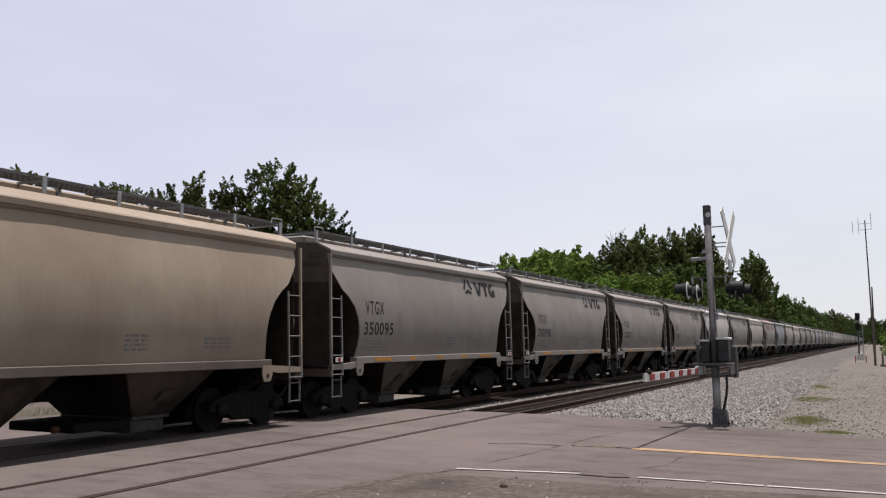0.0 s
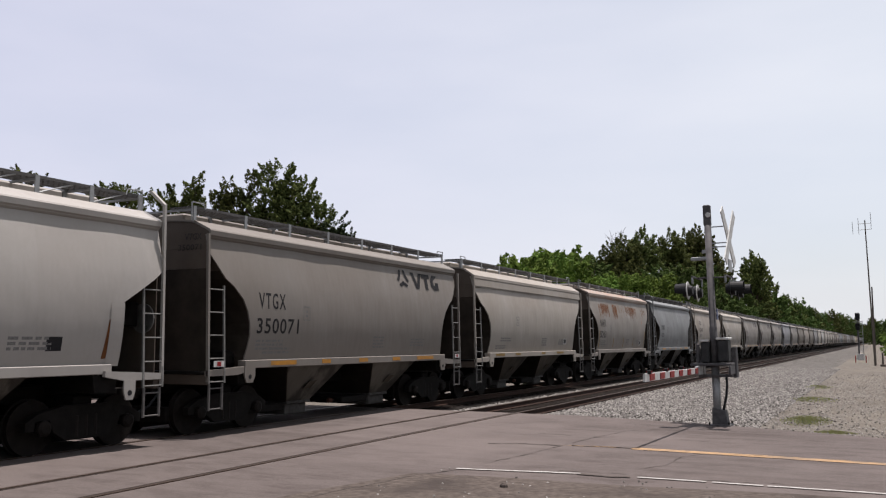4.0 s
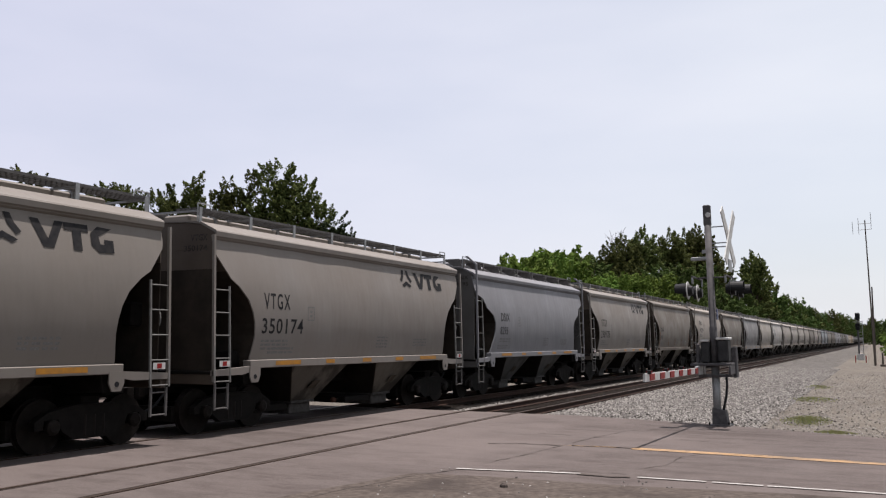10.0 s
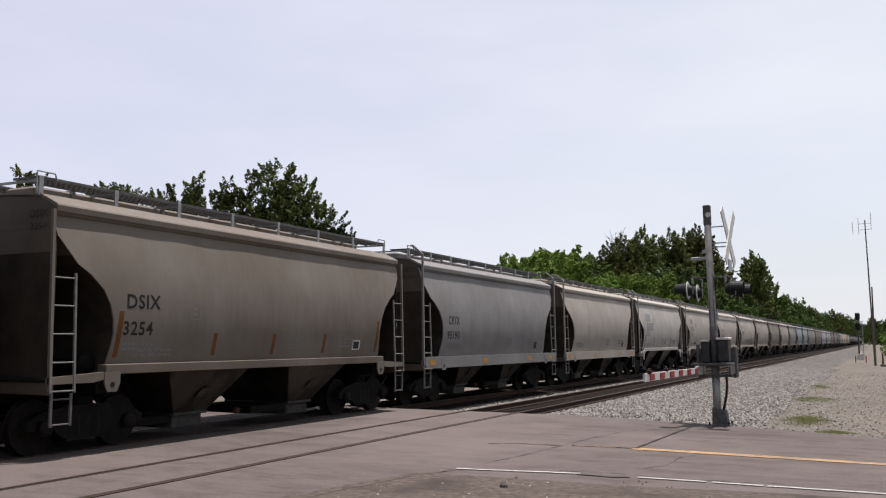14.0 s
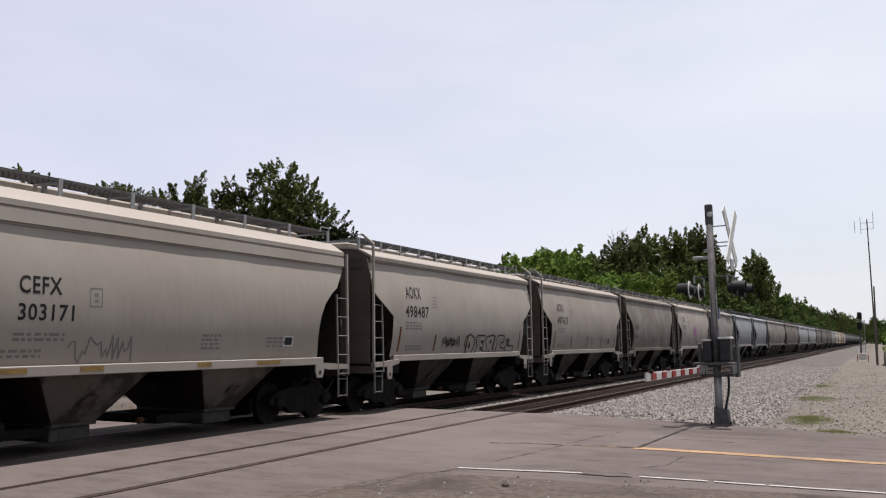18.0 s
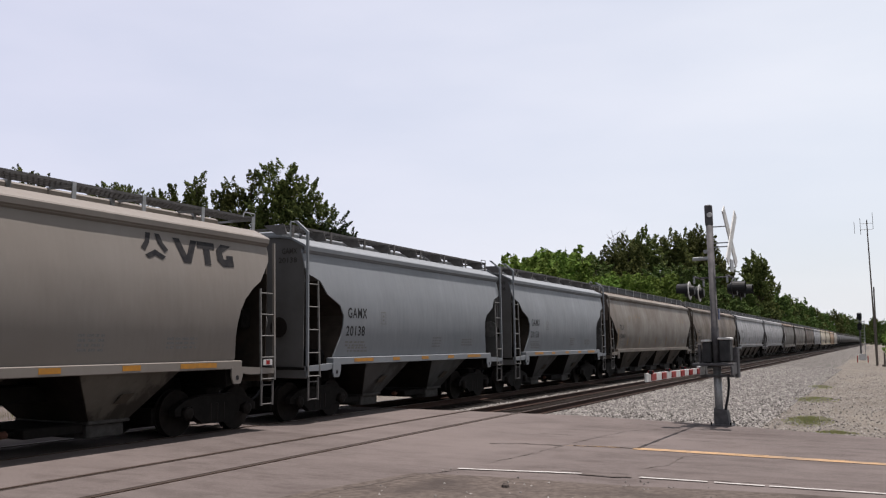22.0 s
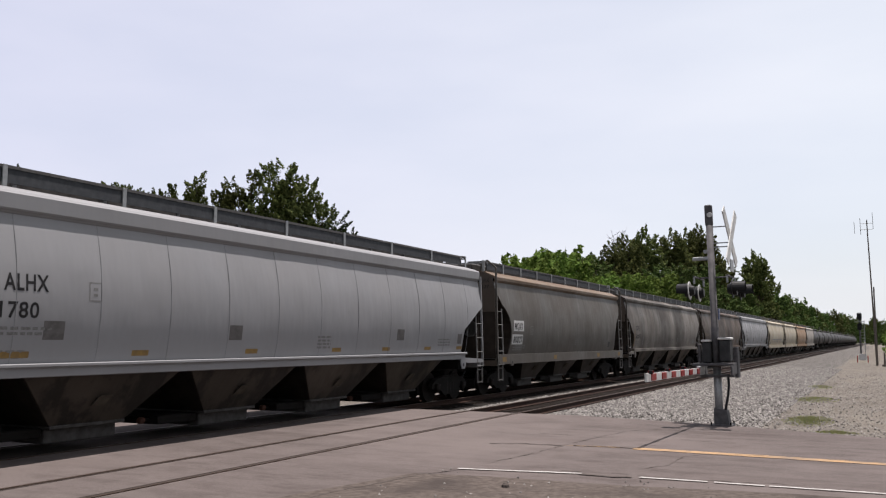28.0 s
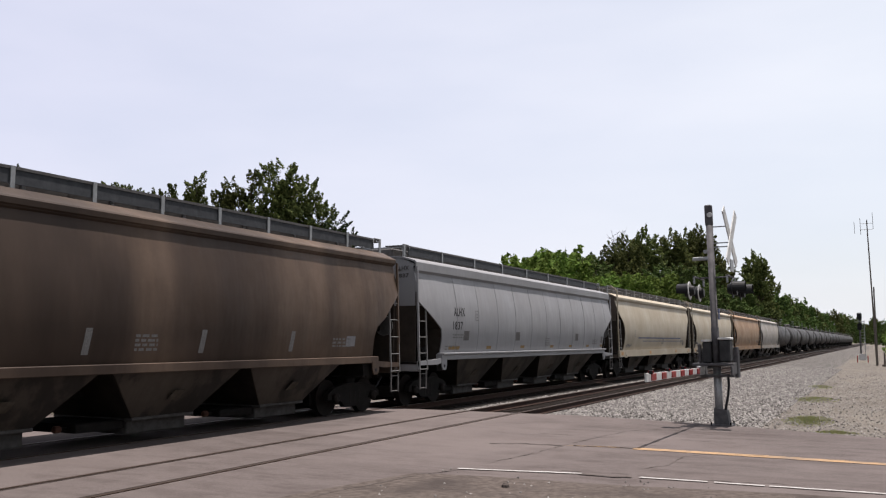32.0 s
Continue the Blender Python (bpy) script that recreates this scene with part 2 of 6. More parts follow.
M_MAST = rough_material("mast_aluminium", (0.08073, 0.07669, 0.07878), (0.05248, 0.05041, 0.05248), 8.0, 0.7, 0.15, 0.1)
M_BARK = rough_material("bark", (0.06, 0.045, 0.033), (0.03, 0.0228, 0.018), 5.0, 0.95, 0, 0.8, (4, 4, 0.7))
M_POLE = rough_material("weathered_pole", (0.102, 0.087, 0.075), (0.06, 0.051, 0.045), 5.0, 0.9, 0, 0.4, (5, 5, 0.5))
M_GRASS = rough_material("grass", (0.15, 0.175, 0.0625), (0.2125, 0.2063, 0.09375), 6.0, 0.9, 0, 0.0)


def leaf_material(name, c1, c2):
    m, n, l, b = base_material(name, 0.75, 0.0, 0.05)
    geo = n.new("ShaderNodeNewGeometry")
    info = n.new("ShaderNodeObjectInfo")
    col = blend(n, l, geo.outputs["Random Per Island"], c1, c2)
    hsv = n.new("ShaderNodeHueSaturation")
    l.new(col, hsv.inputs["Color"])
    l.new(ranged(n, l, info.outputs["Random"], 0, 1, 0.7, 1.25), hsv.inputs["Value"])
    l.new(ranged(n, l, info.outputs["Random"], 0, 1, 0.485, 0.515), hsv.inputs["Hue"])
    l.new(hsv.outputs["Color"], b.inputs["Base Color"])
    tr = n.new("ShaderNodeBsdfTranslucent")
    l.new(hsv.outputs["Color"], tr.inputs["Color"])
    mix = n.new("ShaderNodeMixShader")
    mix.inputs["Fac"].default_value = 0.25
    l.new(b.outputs["BSDF"], mix.inputs[1])
    l.new(tr.outputs["BSDF"], mix.inputs[2])
    l.new(mix.outputs["Shader"], n["Material Output"].inputs["Surface"])
    return m


M_LEAF_DARK = leaf_material("dark_leaves", (0.03441, 0.0468, 0.01503), (0.07691, 0.08425, 0.0255))
M_LEAF_MID = leaf_material("mid_leaves", (0.02798, 0.04843, 0.0123), (0.05942, 0.08402, 0.024))
M_LEAF_BRIGHT = leaf_material("bright_leaves", (0.05441, 0.09719, 0.01554), (0.101, 0.1482, 0.03108))
M_NEEDLE = leaf_material("needles", (0.0198, 0.0324, 0.0162), (0.045, 0.0585, 0.027))

# ---------------------------------------------------------------- mesh helpers


def mesh_of(name, geo, material, smooth=False):
    me = bpy.data.meshes.new(name)
    me.from_pydata(geo[0], [], geo[1])
    me.materials.append(material)
    if smooth:
        me.polygons.foreach_set("use_smooth", [True] * len(me.polygons))
    me.update()
    return me


def thing(name, label, category, group="", kind=""):
    return tagged(new(name), label, category, group, kind)


def part(name, geo, material, parent=None, label="", smooth=False):
    """One mesh object under a thing or a part, its shape given in the thing's space."""
    me = geo if isinstance(geo, bpy.types.Mesh) else mesh_of(name, geo, material, smooth)
    ob = new(name, me)
    ob.parent = parent
    return tagged(ob, label)


def empty_geo():
    return ([], [])


def box(g, x0, x1, y0, y1, z0, z1, c=0.0):
    """A box, with its long edges cut off by c where c is given."""
    v, f = g
    i = len(v)
    if c <= 0:
        v += [(x0, y0, z0), (x1, y0, z0), (x1, y1, z0), (x0, y1, z0), (x0, y0, z1), (x1, y0, z1), (x1, y1, z1), (x0, y1, z1)]
        f += [(i, i + 3, i + 2, i + 1), (i + 4, i + 5, i + 6, i + 7), (i, i + 1, i + 5, i + 4), (i + 1, i + 2, i + 6, i + 5),
              (i + 2, i + 3, i + 7, i + 6), (i + 3, i, i + 4, i + 7)]
        return g
    ring = [(x0 + c, y0), (x1 - c, y0), (x1, y0 + c), (x1, y1 - c), (x1 - c, y1), (x0 + c, y1), (x0, y1 - c), (x0, y0 + c)]
    mx, my = (x0 + x1) / 2, (y0 + y1) / 2
    for z, s in ((z0, c), (z0 + c, 0), (z1 - c, 0), (z1, c)):
        for x, y in ring:
            v.append((x - s * (1 if x > mx else -1), y - s * (1 if y > my else -1), z))
    for k in range(3):
        for j in range(8):
            a, b = i + 8 * k + j, i + 8 * k + (j + 1) % 8
            f.append((a, b, b + 8, a + 8))
    f.append(tuple(i + 7 - j for j in range(8)))
    f.append(tuple(i + 24 + j for j in range(8)))
    return g


def hexa(g, low, high):
    """A block between two quads, four corners each, counter-clockwise seen from above."""
    v, f = g
    i = len(v)
    v += list(low) + list(high)
    f += [(i + 3, i + 2, i + 1, i), (i + 4, i + 5, i + 6, i + 7)] + [(i + j, i + (j + 1) % 4, i + 4 + (j + 1) % 4, i + 4 + j) for j in range(4)]
    return g


def tube(g, a, b, r0, r1=None, n=8, caps=True):
    """A tapered rod between two points."""
    r1 = r0 if r1 is None else r1
    v, f = g
    a, b = Vector(a), Vector(b)
    d = (b - a).normalized()
    u = d.cross(Vector((0, 0, 1)) if abs(d.z) < 0.9 else Vector((1, 0, 0))).normalized()
    w = d.cross(u)
    i = len(v)
    for p, r in ((a, r0), (b, r1)):
        for k in range(n):
            t = 2 * math.pi * k / n
            v.append(tuple(p + u * (r * math.cos(t)) + w * (r * math.sin(t))))
    for k in range(n):
        q = (k + 1) % n
        f.append((i + k, i + q, i + n + q, i + n + k))
    if caps:
        f.append(tuple(i + n - 1 - k for k in range(n)))
        f.append(tuple(i + n + k for k in range(n)))
    return g


def path_tube(g, pts, r, n=6):
    for a, b in zip(pts, pts[1:]):
        tube(g, a, b, r, n=n)
    return g


def prism(g, outline, x0, x1):
    """An outline of (y, z) points, carried from x0 to x1."""
    v, f = g
    i, n = len(v), len(outline)
    for x in (x0, x1):
        v += [(x, y, z) for y, z in outline]
    f.append(tuple(i + n - 1 - k for k in range(n)))
    f.append(tuple(i + n + k for k in range(n)))
    for k in range(n):
        q = (k + 1) % n
        f.append((i + k, i + q, i + n + q, i + n + k))
    return g


def lathe(g, profile, centre, axis="x", n=20):
    """A turned body from (distance along the axis, radius) pairs."""
    v, f = g
    i = len(v)
    for a, r in profile:
        for k in range(n):
            t = 2 * math.pi * k / n
            c, s = r * math.cos(t), r * math.sin(t)
            p = {"x": (a, c, s), "y": (c, a, s), "z": (c, s, a)}[axis]
            v.append((p[0] + centre[0], p[1] + centre[1], p[2] + centre[2]))
    for j in range(len(profile) - 1):
        for k in range(n):
            q = (k + 1) % n
            f.append((i + j * n + k, i + j * n + q, i + (j + 1) * n + q, i + (j + 1) * n + k))
    f.append(tuple(i + n - 1 - k for k in range(n)))
    last = i + (len(profile) - 1) * n
    f.append(tuple(last + k for k in range(n)))
    return g


def lerp_table(table, z):
    """Linear reading of a table of (z, value) pairs in rising order."""
    if z <= table[0][0]:
        return table[0][1]
    for (a, p), (b, q) in zip(table, table[1:]):
        if z <= b:
            return p + (q - p) * (z - a) / (b - a)
    return table[-1][1]


# ---------------------------------------------------------------- the ground
TRAIN_X, SIDING_X = -13.4, -9.43


def flat(g, pts, z):
    i = len(g[0])
    g[0].extend((x, y, z) for x, y in pts)
    g[1].append(tuple(range(i, i + len(pts))))
    return g


ground = tagged(part("ground", box(empty_geo(), -1500, 1500, -1500, 3000, -1.2, -0.42), M_GROUND), "dry grass and earth beyond the railway", "ground", kind="structure")


def slab(name, pts, z0, z1, material, label, category, kind="structure"):
    g = empty_geo()
    n = len(pts)
    g[0].extend((x, y, z0) for x, y in pts)
    g[0].extend((x, y, z1) for x, y in pts)
    g[1].append(tuple(range(n - 1, -1, -1)))
    g[1].append(tuple(range(n, 2 * n)))
    for k in range(n):
        q = (k + 1) % n
        g[1].append((k, q, n + q, n + k))
    return tagged(part(name, g, material), label, category, kind=kind)


road = slab("road", [(40, 4.0), (40, 18.2), (0.6, 19.2), (-3.6, 21.0), (-7.0, 21.9), (-40, 21.9), (-40, 4.0)], -0.5, -0.012, M_ASPHALT,
            "worn pinkish-grey asphalt road over the crossing", "road")
gravel_yard = slab("gravel_yard", [(60, 18.1), (60, 900), (-7.6, 900), (-7.6, 21.7), (-3.6, 20.9), (0.6, 19.1)], -0.45, -0.13, M_GRAVEL,
                   "pale crushed gravel beside the railway", "gravel")
shoulder = slab("shoulder", [(40, 2.0), (40, 11.4), (-1.0, 11.9), (-3.2, 11.55), (-5.0, 11.5), (-6.1, 11.3), (-6.6, 9.0), (-6.9, 2.0)], -0.4, -0.002, M_DIRT,
                "oily dirt and broken asphalt beside the road", "shoulder")


def bed(name, cx, y0, y1, toe, label, material):
    g = prism(empty_geo(), [(-toe, -0.45), (toe, -0.45), (toe - 0.35, -0.2), (0.35 - toe, -0.2)], y0, y1)
    g = ([(cx + y, x, z) for x, y, z in g[0]], [tuple(reversed(q)) for q in g[1]])
    return tagged(part(name, g, material), label, "ballast", kind="structure")


bed("ballast_bed_main", TRAIN_X, -60, 4.0, 2.3, "main track ballast, coloured dark for the train's shade", M_BED_MAIN)
bed("ballast_bed_main_far", TRAIN_X, 21.9, 900, 2.3, "main track ballast, coloured dark for the train's shade", M_BED_MAIN)
bed("ballast_bed_siding", SIDING_X, 21.9, 900, 1.5, "rust-brown ballast under the siding", M_BED)
slab("ballast_between", [(-7.5, 21.9), (-7.5, 900), (-30, 900), (-30, 21.9)], -0.46, -0.235, M_GRAVEL, "grey stone ballast around the tracks", "ballast")

# ---------------------------------------------------------------- tracks


def rail_geo(y0, y1):
    g = empty_geo()
    outline = [(-0.07, -0.16), (0.07, -0.16), (0.07, -0.145), (0.012, -0.12), (0.012, -0.045), (0.036, -0.03), (0.036, -0.004),
               (-0.036, -0.004), (-0.036, -0.03), (-0.012, -0.045), (-0.012, -0.12), (-0.07, -0.145)]
    p = prism(empty_geo(), outline, y0, y1)
    return ([(y, x, z) for x, y, z in p[0]], [tuple(reversed(q)) for q in p[1]])


def track(name, cx, label, ties):
    t = thing(name, label, "railway track", kind="structure")
    t.location = (cx, 0, 0)
    for s in (-0.7535, 0.7535):
        r = part("rail", rail_geo(-60, 900), M_RAIL, t)
        r.location.x = s
        h = part("rail_head", box(empty_geo(), s - 0.034, s + 0.034, -60, 900, -0.006, 0.0), M_RAILTOP, t)
    tie = mesh_of("tie", box(empty_geo(), -1.28, 1.28, -0.115, 0.115, -0.34, -0.165, 0.012), M_TIE)
    for k in range(ties):
        o = part("tie", tie, None, t)
        o.location = (random.uniform(-0.03, 0.03), 22.3 + 0.51 * k, 0)
        o.rotation_euler.z = random.uniform(-0.012, 0.012)
    return t


track("main_track", TRAIN_X, "main railway track under the moving train", 44)
track("siding_track", SIDING_X, "rusty empty siding beside the train", 150)

# dark flangeways in the paved crossing, inside both rails of each track
for cx in (SIDING_X, TRAIN_X):
    for s, wide in ((-1, 0.055), (1, 0.10)):
        a, b = sorted((cx + s * (0.7535 - 0.036), cx + s * (0.7535 - 0.036 - wide)))
        tagged(part("flangeway", box(empty_geo(), a, b, 2.0, 21.9, -0.03, -0.008), M_GROOVE),
               "dark flangeway groove in the paved crossing", "flangeway", kind="structure")

# ---------------------------------------------------------------- road paint and cracks


def ribbon(pts, width, z, wobble=0.0, seed=1):
    """A flat strip along points on the ground, with an uneven edge."""
    rnd = random.Random(seed)
    g = empty_geo()
    line = []
    for (x0, y0), (x1, y1) in zip(pts, pts[1:]):
        n = max(2, int(math.hypot(x1 - x0, y1 - y0) / 0.12))
        line += [(x0 + (x1 - x0) * k / n, y0 + (y1 - y0) * k / n) for k in range(n)]
    line.append(pts[-1])
    for k, (x, y) in enumerate(line):
        a = line[max(k - 1, 0)]
        b = line[min(k + 1, len(line) - 1)]
        dx, dy = b[0] - a[0], b[1] - a[1]
        d = math.hypot(dx, dy)
        nx, ny = -dy / d, dx / d
        w0, w1 = width / 2 + rnd.uniform(-wobble, wobble), width / 2 + rnd.uniform(-wobble, wobble)
        o = rnd.uniform(-wobble, wobble)
        g[0].append((x + nx * (w0 + o), y + ny * (w0 + o), z))
        g[0].append((x - nx * (w1 - o), y - ny * (w1 - o), z))
        if k:
            i = len(g[0]) - 4
            g[1].append((i, i + 1, i + 3, i + 2))
    return g


def marking(name, pts, width, material, label, category, wobble, seed, z=-0.004):
    return tagged(part(name, ribbon(pts, width, z, wobble, seed), material), label, category, kind="structure")


marking("centre_line", [(-4.0, 15.62), (-2.0, 15.5), (0, 15.36), (20, 14.2)], 0.28, M_YELLOW, "worn yellow centre line on the road", "road marking", 0.012, 3)
marking("centre_line", [(-5.3, 15.5), (-4.75, 15.6), (-4.2, 15.62)], 0.05, M_YELLOW, "almost worn-off end of the yellow line", "road marking", 0.02, 4)
for a, b, s in (((-5.72, 11.98), (-3.92, 12.32), 5), ((-3.1, 12.34), (-2.18, 12.36), 6), ((-2.1, 12.36), (-1.45, 12.36), 7), ((-1.4, 12.36), (6, 12.5), 8)):
    marking("edge_line", [a, b], 0.07, M_WHITE_LINE, "worn white edge line on the road", "road marking", 0.008, s, 0.003)
marking("crack", [(-5.1, 15.55), (-4.7, 15.66), (-4.25, 15.66), (-3.9, 15.72)], 0.07, M_TAR, "broken asphalt along the centre line", "crack", 0.03, 12)
marking("crack", [(-3.95, 12.28), (-3.6, 12.24), (-3.2, 12.3)], 0.11, M_TAR, "broken asphalt at the edge line", "crack", 0.03, 13, 0.002)
marking("crack", [(-6.3, 9.0), (-6.12, 10.2), (-5.95, 11.3), (-5.7, 11.9)], 0.03, M_TAR, "broken edge of the asphalt", "crack", 0.02, 14, 0.002)
marking("crack", [(-3.3, 13.2), (-3.0, 13.8), (-3.0, 14.9), (-2.75, 15.4)], 0.012, M_TAR, "fine crack in the asphalt", "crack", 0.012, 15)
marking("crack", [(-5.6, 12.6), (-5.4, 14.0), (-5.2, 16.4), (-4.9, 18.5)], 0.014, M_TAR, "fine crack in the asphalt", "crack", 0.02, 16)

marking("crack", [(-6.6, 15.2), (-6.0, 15.42), (-5.3, 15.5)], 0.05, M_TAR, "broken asphalt along the centre line", "crack", 0.03, 17)
marking("crack", [(-2.75, 15.4), (-1.6, 15.62), (-0.4, 15.5), (1.2, 15.55)], 0.018, M_TAR, "fine crack in the asphalt", "crack", 0.02, 18)
marking("crack", [(-7.2, 17.0), (-6.2, 17.3), (-5.0, 17.15), (-3.6, 17.4), (-2.2, 17.2)], 0.014, M_TAR, "fine crack in the asphalt", "crack", 0.025, 19)
marking("crack", [(-4.3, 12.5), (-3.4, 12.62), (-2.6, 12.5), (-1.2, 12.68), (0.4, 12.6)], 0.016, M_TAR, "fine crack in the asphalt", "crack", 0.02, 20)
marking("crack", [(-5.0, 18.6), (-4.1, 19.3), (-3.2, 19.6), (-1.8, 19.4)], 0.02, M_TAR, "broken asphalt before the gravel", "crack", 0.03, 21)

# ---------------------------------------------------------------- freight cars
# side profile: half width at a height
PROFILE = [(1.30, 1.43), (1.55, 1.495), (1.9, 1.562), (2.3, 1.597), (2.6, 1.602), (2.9, 1.588), (3.2, 1.547), (3.5, 1.487), (3.75, 1.428), (4.04, 1.356)]
LEVELS = [1.36, 1.55, 1.75, 2.0, 2.25, 2.5, 2.75, 3.0, 3.15, 3.3, 3.45, 3.6, 3.75, 3.88, 4.03]
SHEET = [(z, lerp_table(PROFILE, z)) for z in LEVELS]
WAVE_SEED, WAVE = 1, 0.01


def side_at(y, z):
    """Half width of the near side sheet at a place on it, with its dents."""
    return lerp_table(SHEET, z) + WAVE * noise.noise((WAVE_SEED * 3.1 + y * 0.9, z * 0.9, 5.0))


# how far the lower ends are cut away, at a height
CUTS = {
    "round": [(1.36, 1.20), (1.55, 1.20), (1.75, 1.24), (2.0, 1.27), (2.3, 1.24), (2.55, 1.15), (2.75, 1.02), (2.95, 0.82), (3.12, 0.55), (3.14, 0.50), (3.6, 0.13), (3.7, 0.10)],
    "angle": [(1.2, 1.22), (1.36, 1.2), (1.6, 1.16), (2.42, 1.14), (2.50, 1.05), (3.1, 0.06), (3.2, 0.0)],
    "step": [(1.36, 1.12), (1.75, 1.28), (2.1, 1.44), (2.45, 1.50), (2.7, 1.38), (2.9, 1.12), (3.0, 0.78), (3.2, 0.62), (3.38, 0.48), (3.46, 0.0)],
    "deep": [(1.36, 1.22), (1.9, 1.30), (2.2, 1.22), (2.4, 1.0), (2.5, 0.75), (2.62, 0.55), (2.75, 0.5), (3.05, 0.12), (3.15, 0.0)],
    "square": [(1.36, 1.5), (2.2, 1.46), (2.28, 1.36), (2.75, 0.5), (2.95, 0.42), (3.0, 0.0)],
}


def wheelset(parent, y):
    for s in (-1, 1):
        g = lathe(empty_geo(), [(-0.068, 0.38), (-0.066, 0.455), (0.045, 0.45), (0.05, 0.475), (0.068, 0.475), (0.072, 0.40), (0.03, 0.36), (0.02, 0.18), (0.09, 0.14), (0.1, 0.09)],
                  (0, 0, 0), "x", 28)
        if s > 0:
            g = ([(-x, y_, z) for x, y_, z in g[0]], [tuple(reversed(q)) for q in g[1]])
        g = ([(x + s * 0.755, y_ + y, z + 0.457) for x, y_, z in g[0]], g[1])
        part("wheel", g, M_WHEEL, parent, smooth=False)
    part("axle", tube(empty_geo(), (-1.05, y, 0.457), (1.05, y, 0.457), 0.085, n=12), M_STEEL, parent)


def truck_geo():
    """Two cast side frames with pedestal jaws and a spring window, and the bolster."""
    g = empty_geo()
    for s in (-1, 1):
        x0, x1 = sorted((s * 0.95, s * 1.10))
        prism(g, [(-1.22, 0.42), (-1.22, 0.56), (-0.98, 0.70), (-0.45, 0.80), (0.45, 0.80), (0.98, 0.70), (1.22, 0.56), (1.22, 0.42), (1.05, 0.42), (1.03, 0.58), (0.75, 0.58), (0.68, 0.38),
                  (0.42, 0.22), (-0.42, 0.22), (-0.68, 0.38), (-0.75, 0.58), (-1.03, 0.58), (-1.05, 0.42)], x0, x1)
    box(g, -1.0, 1.0, -0.2, 0.2, 0.62, 0.95, 0.03)
    # brake beams, levers and the rods between the wheels
    for e in (-1, 1):
        box(g, -0.88, 0.88, e * 0.36 - 0.06, e * 0.36 + 0.06, 0.30, 0.52)
        box(g, -0.7, 0.7, e * 1.40 - 0.04, e * 1.40 + 0.04, 0.28, 0.58)
    box(g, -0.06, 0.06, -1.36, 1.36, 0.16, 0.62)
    return g


def truck(car, y):
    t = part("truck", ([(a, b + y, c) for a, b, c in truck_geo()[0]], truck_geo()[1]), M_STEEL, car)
    for dy in (-0.89, 0.89):
        wheelset(t, y + dy)
        for s in (-1, 1):
            part("bearing_cap", lathe(empty_geo(), [(s * 1.09, 0.13), (s * 1.16, 0.13), (s * 1.19, 0.08)] if s > 0 else [(-1.19, 0.08), (-1.16, 0.13), (-1.09, 0.13)], (0, y + dy, 0.457), "x", 14), M_WHEEL, t)
    for s in (-1, 1):
        g = empty_geo()
        for k in (-0.2, 0.0, 0.2):
            lathe(g, [(0.27, 0.08), (0.62, 0.08)], (s * 1.03, y + k, 0), "z", 10)
        part("spring", g, M_WHEEL, t)
    return t


def ladder_geo(x, y, z0, z1, width, rungs, r=0.02, along="y"):
    """Two stiles and rungs, on a side (along y) or an end (along x)."""
    g = empty_geo()
    for k in (0, 1):
        if along == "y":
            box(g, x - 0.02, x + 0.02, y + k * width - 0.02, y + k * width + 0.02, z0, z1)
        else:
            box(g, x - k * width - 0.028, x - k * width + 0.028, y - 0.02, y + 0.02, z0, z1)
    for k in range(rungs):
        z = z0 + 0.06 + (z1 - z0 - 0.14) * k / (rungs - 1)
        if along == "y":
            tube(g, (x, y, z), (x, y + width, z), r, n=6)
        else:
            tube(g, (x, y, z), (x - width, y, z), r, n=6)
    return g


def ladder(car, name, x, y, z0, z1, width, rungs, material):
    """A ladder on the side, leaning in with it: a front stile with the back stile and each rung under it."""
    def lean(z):
        return x - 0.04 * max(0.0, z - 1.2)

    def stile(y):
        a, b = lean(z0), lean(z1)
        return hexa(empty_geo(), [(a - 0.018, y - 0.02, z0), (a + 0.018, y - 0.02, z0), (a + 0.018, y + 0.02, z0), (a - 0.018, y + 0.02, z0)],
                    [(b - 0.018, y - 0.02, z1), (b + 0.018, y - 0.02, z1), (b + 0.018, y + 0.02, z1), (b - 0.018, y + 0.02, z1)])
    top = part(name, stile(y), material, car)
    part("stile", stile(y + width), material, top)
    for k in range(rungs):
        z = z0 + 0.03 + (z1 - z0 - 0.12) * k / (rungs - 1)
        part("rung", tube(empty_geo(), (lean(z), y, z), (lean(z), y + width, z), 0.015, n=6), material, top)
    return top


def side_geo(half, cut, s, seed, dent=0.008):
    """One curved side sheet with its lower ends cut away, 12 mm thick at the edge."""
    v, f = [], []
    n = max(26, int(2 * half / 0.2))
    rnd = random.Random(seed)
    for z in LEVELS:
        c = lerp_table(CUTS[cut], z)
        for k in range(n + 1):
            t = k / n
            y = -half + c + (2 * half - 2 * c) * t
            wave = dent * noise.noise((seed * 3.1 + y * 0.9, z * 0.9, s * 5.0))
            v.append((s * (lerp_table(SHEET, z) + wave), y, z))
    for j in range(len(LEVELS) - 1):
        for k in range(n):
            a = j * (n + 1) + k
            q = (a, a + 1, a + n + 2, a + n + 1)
            f.append(q if s > 0 else tuple(reversed(q)))
    m = len(v)
    v += [(x - s * 0.03, y, z) for x, y, z in v]
    f += [tuple(i + m for i in reversed(q)) for q in f]
    edge = [j * (n + 1) for j in range(len(LEVELS))]
    for e in (edge, [i + n for i in edge]):
        for a, b in zip(e, e[1:]):
            i = len(v)
            v += [v[a], v[b], v[b + m], v[a + m]]
            f.append((i, i + 1, i + 2, i + 3))
    return v, f


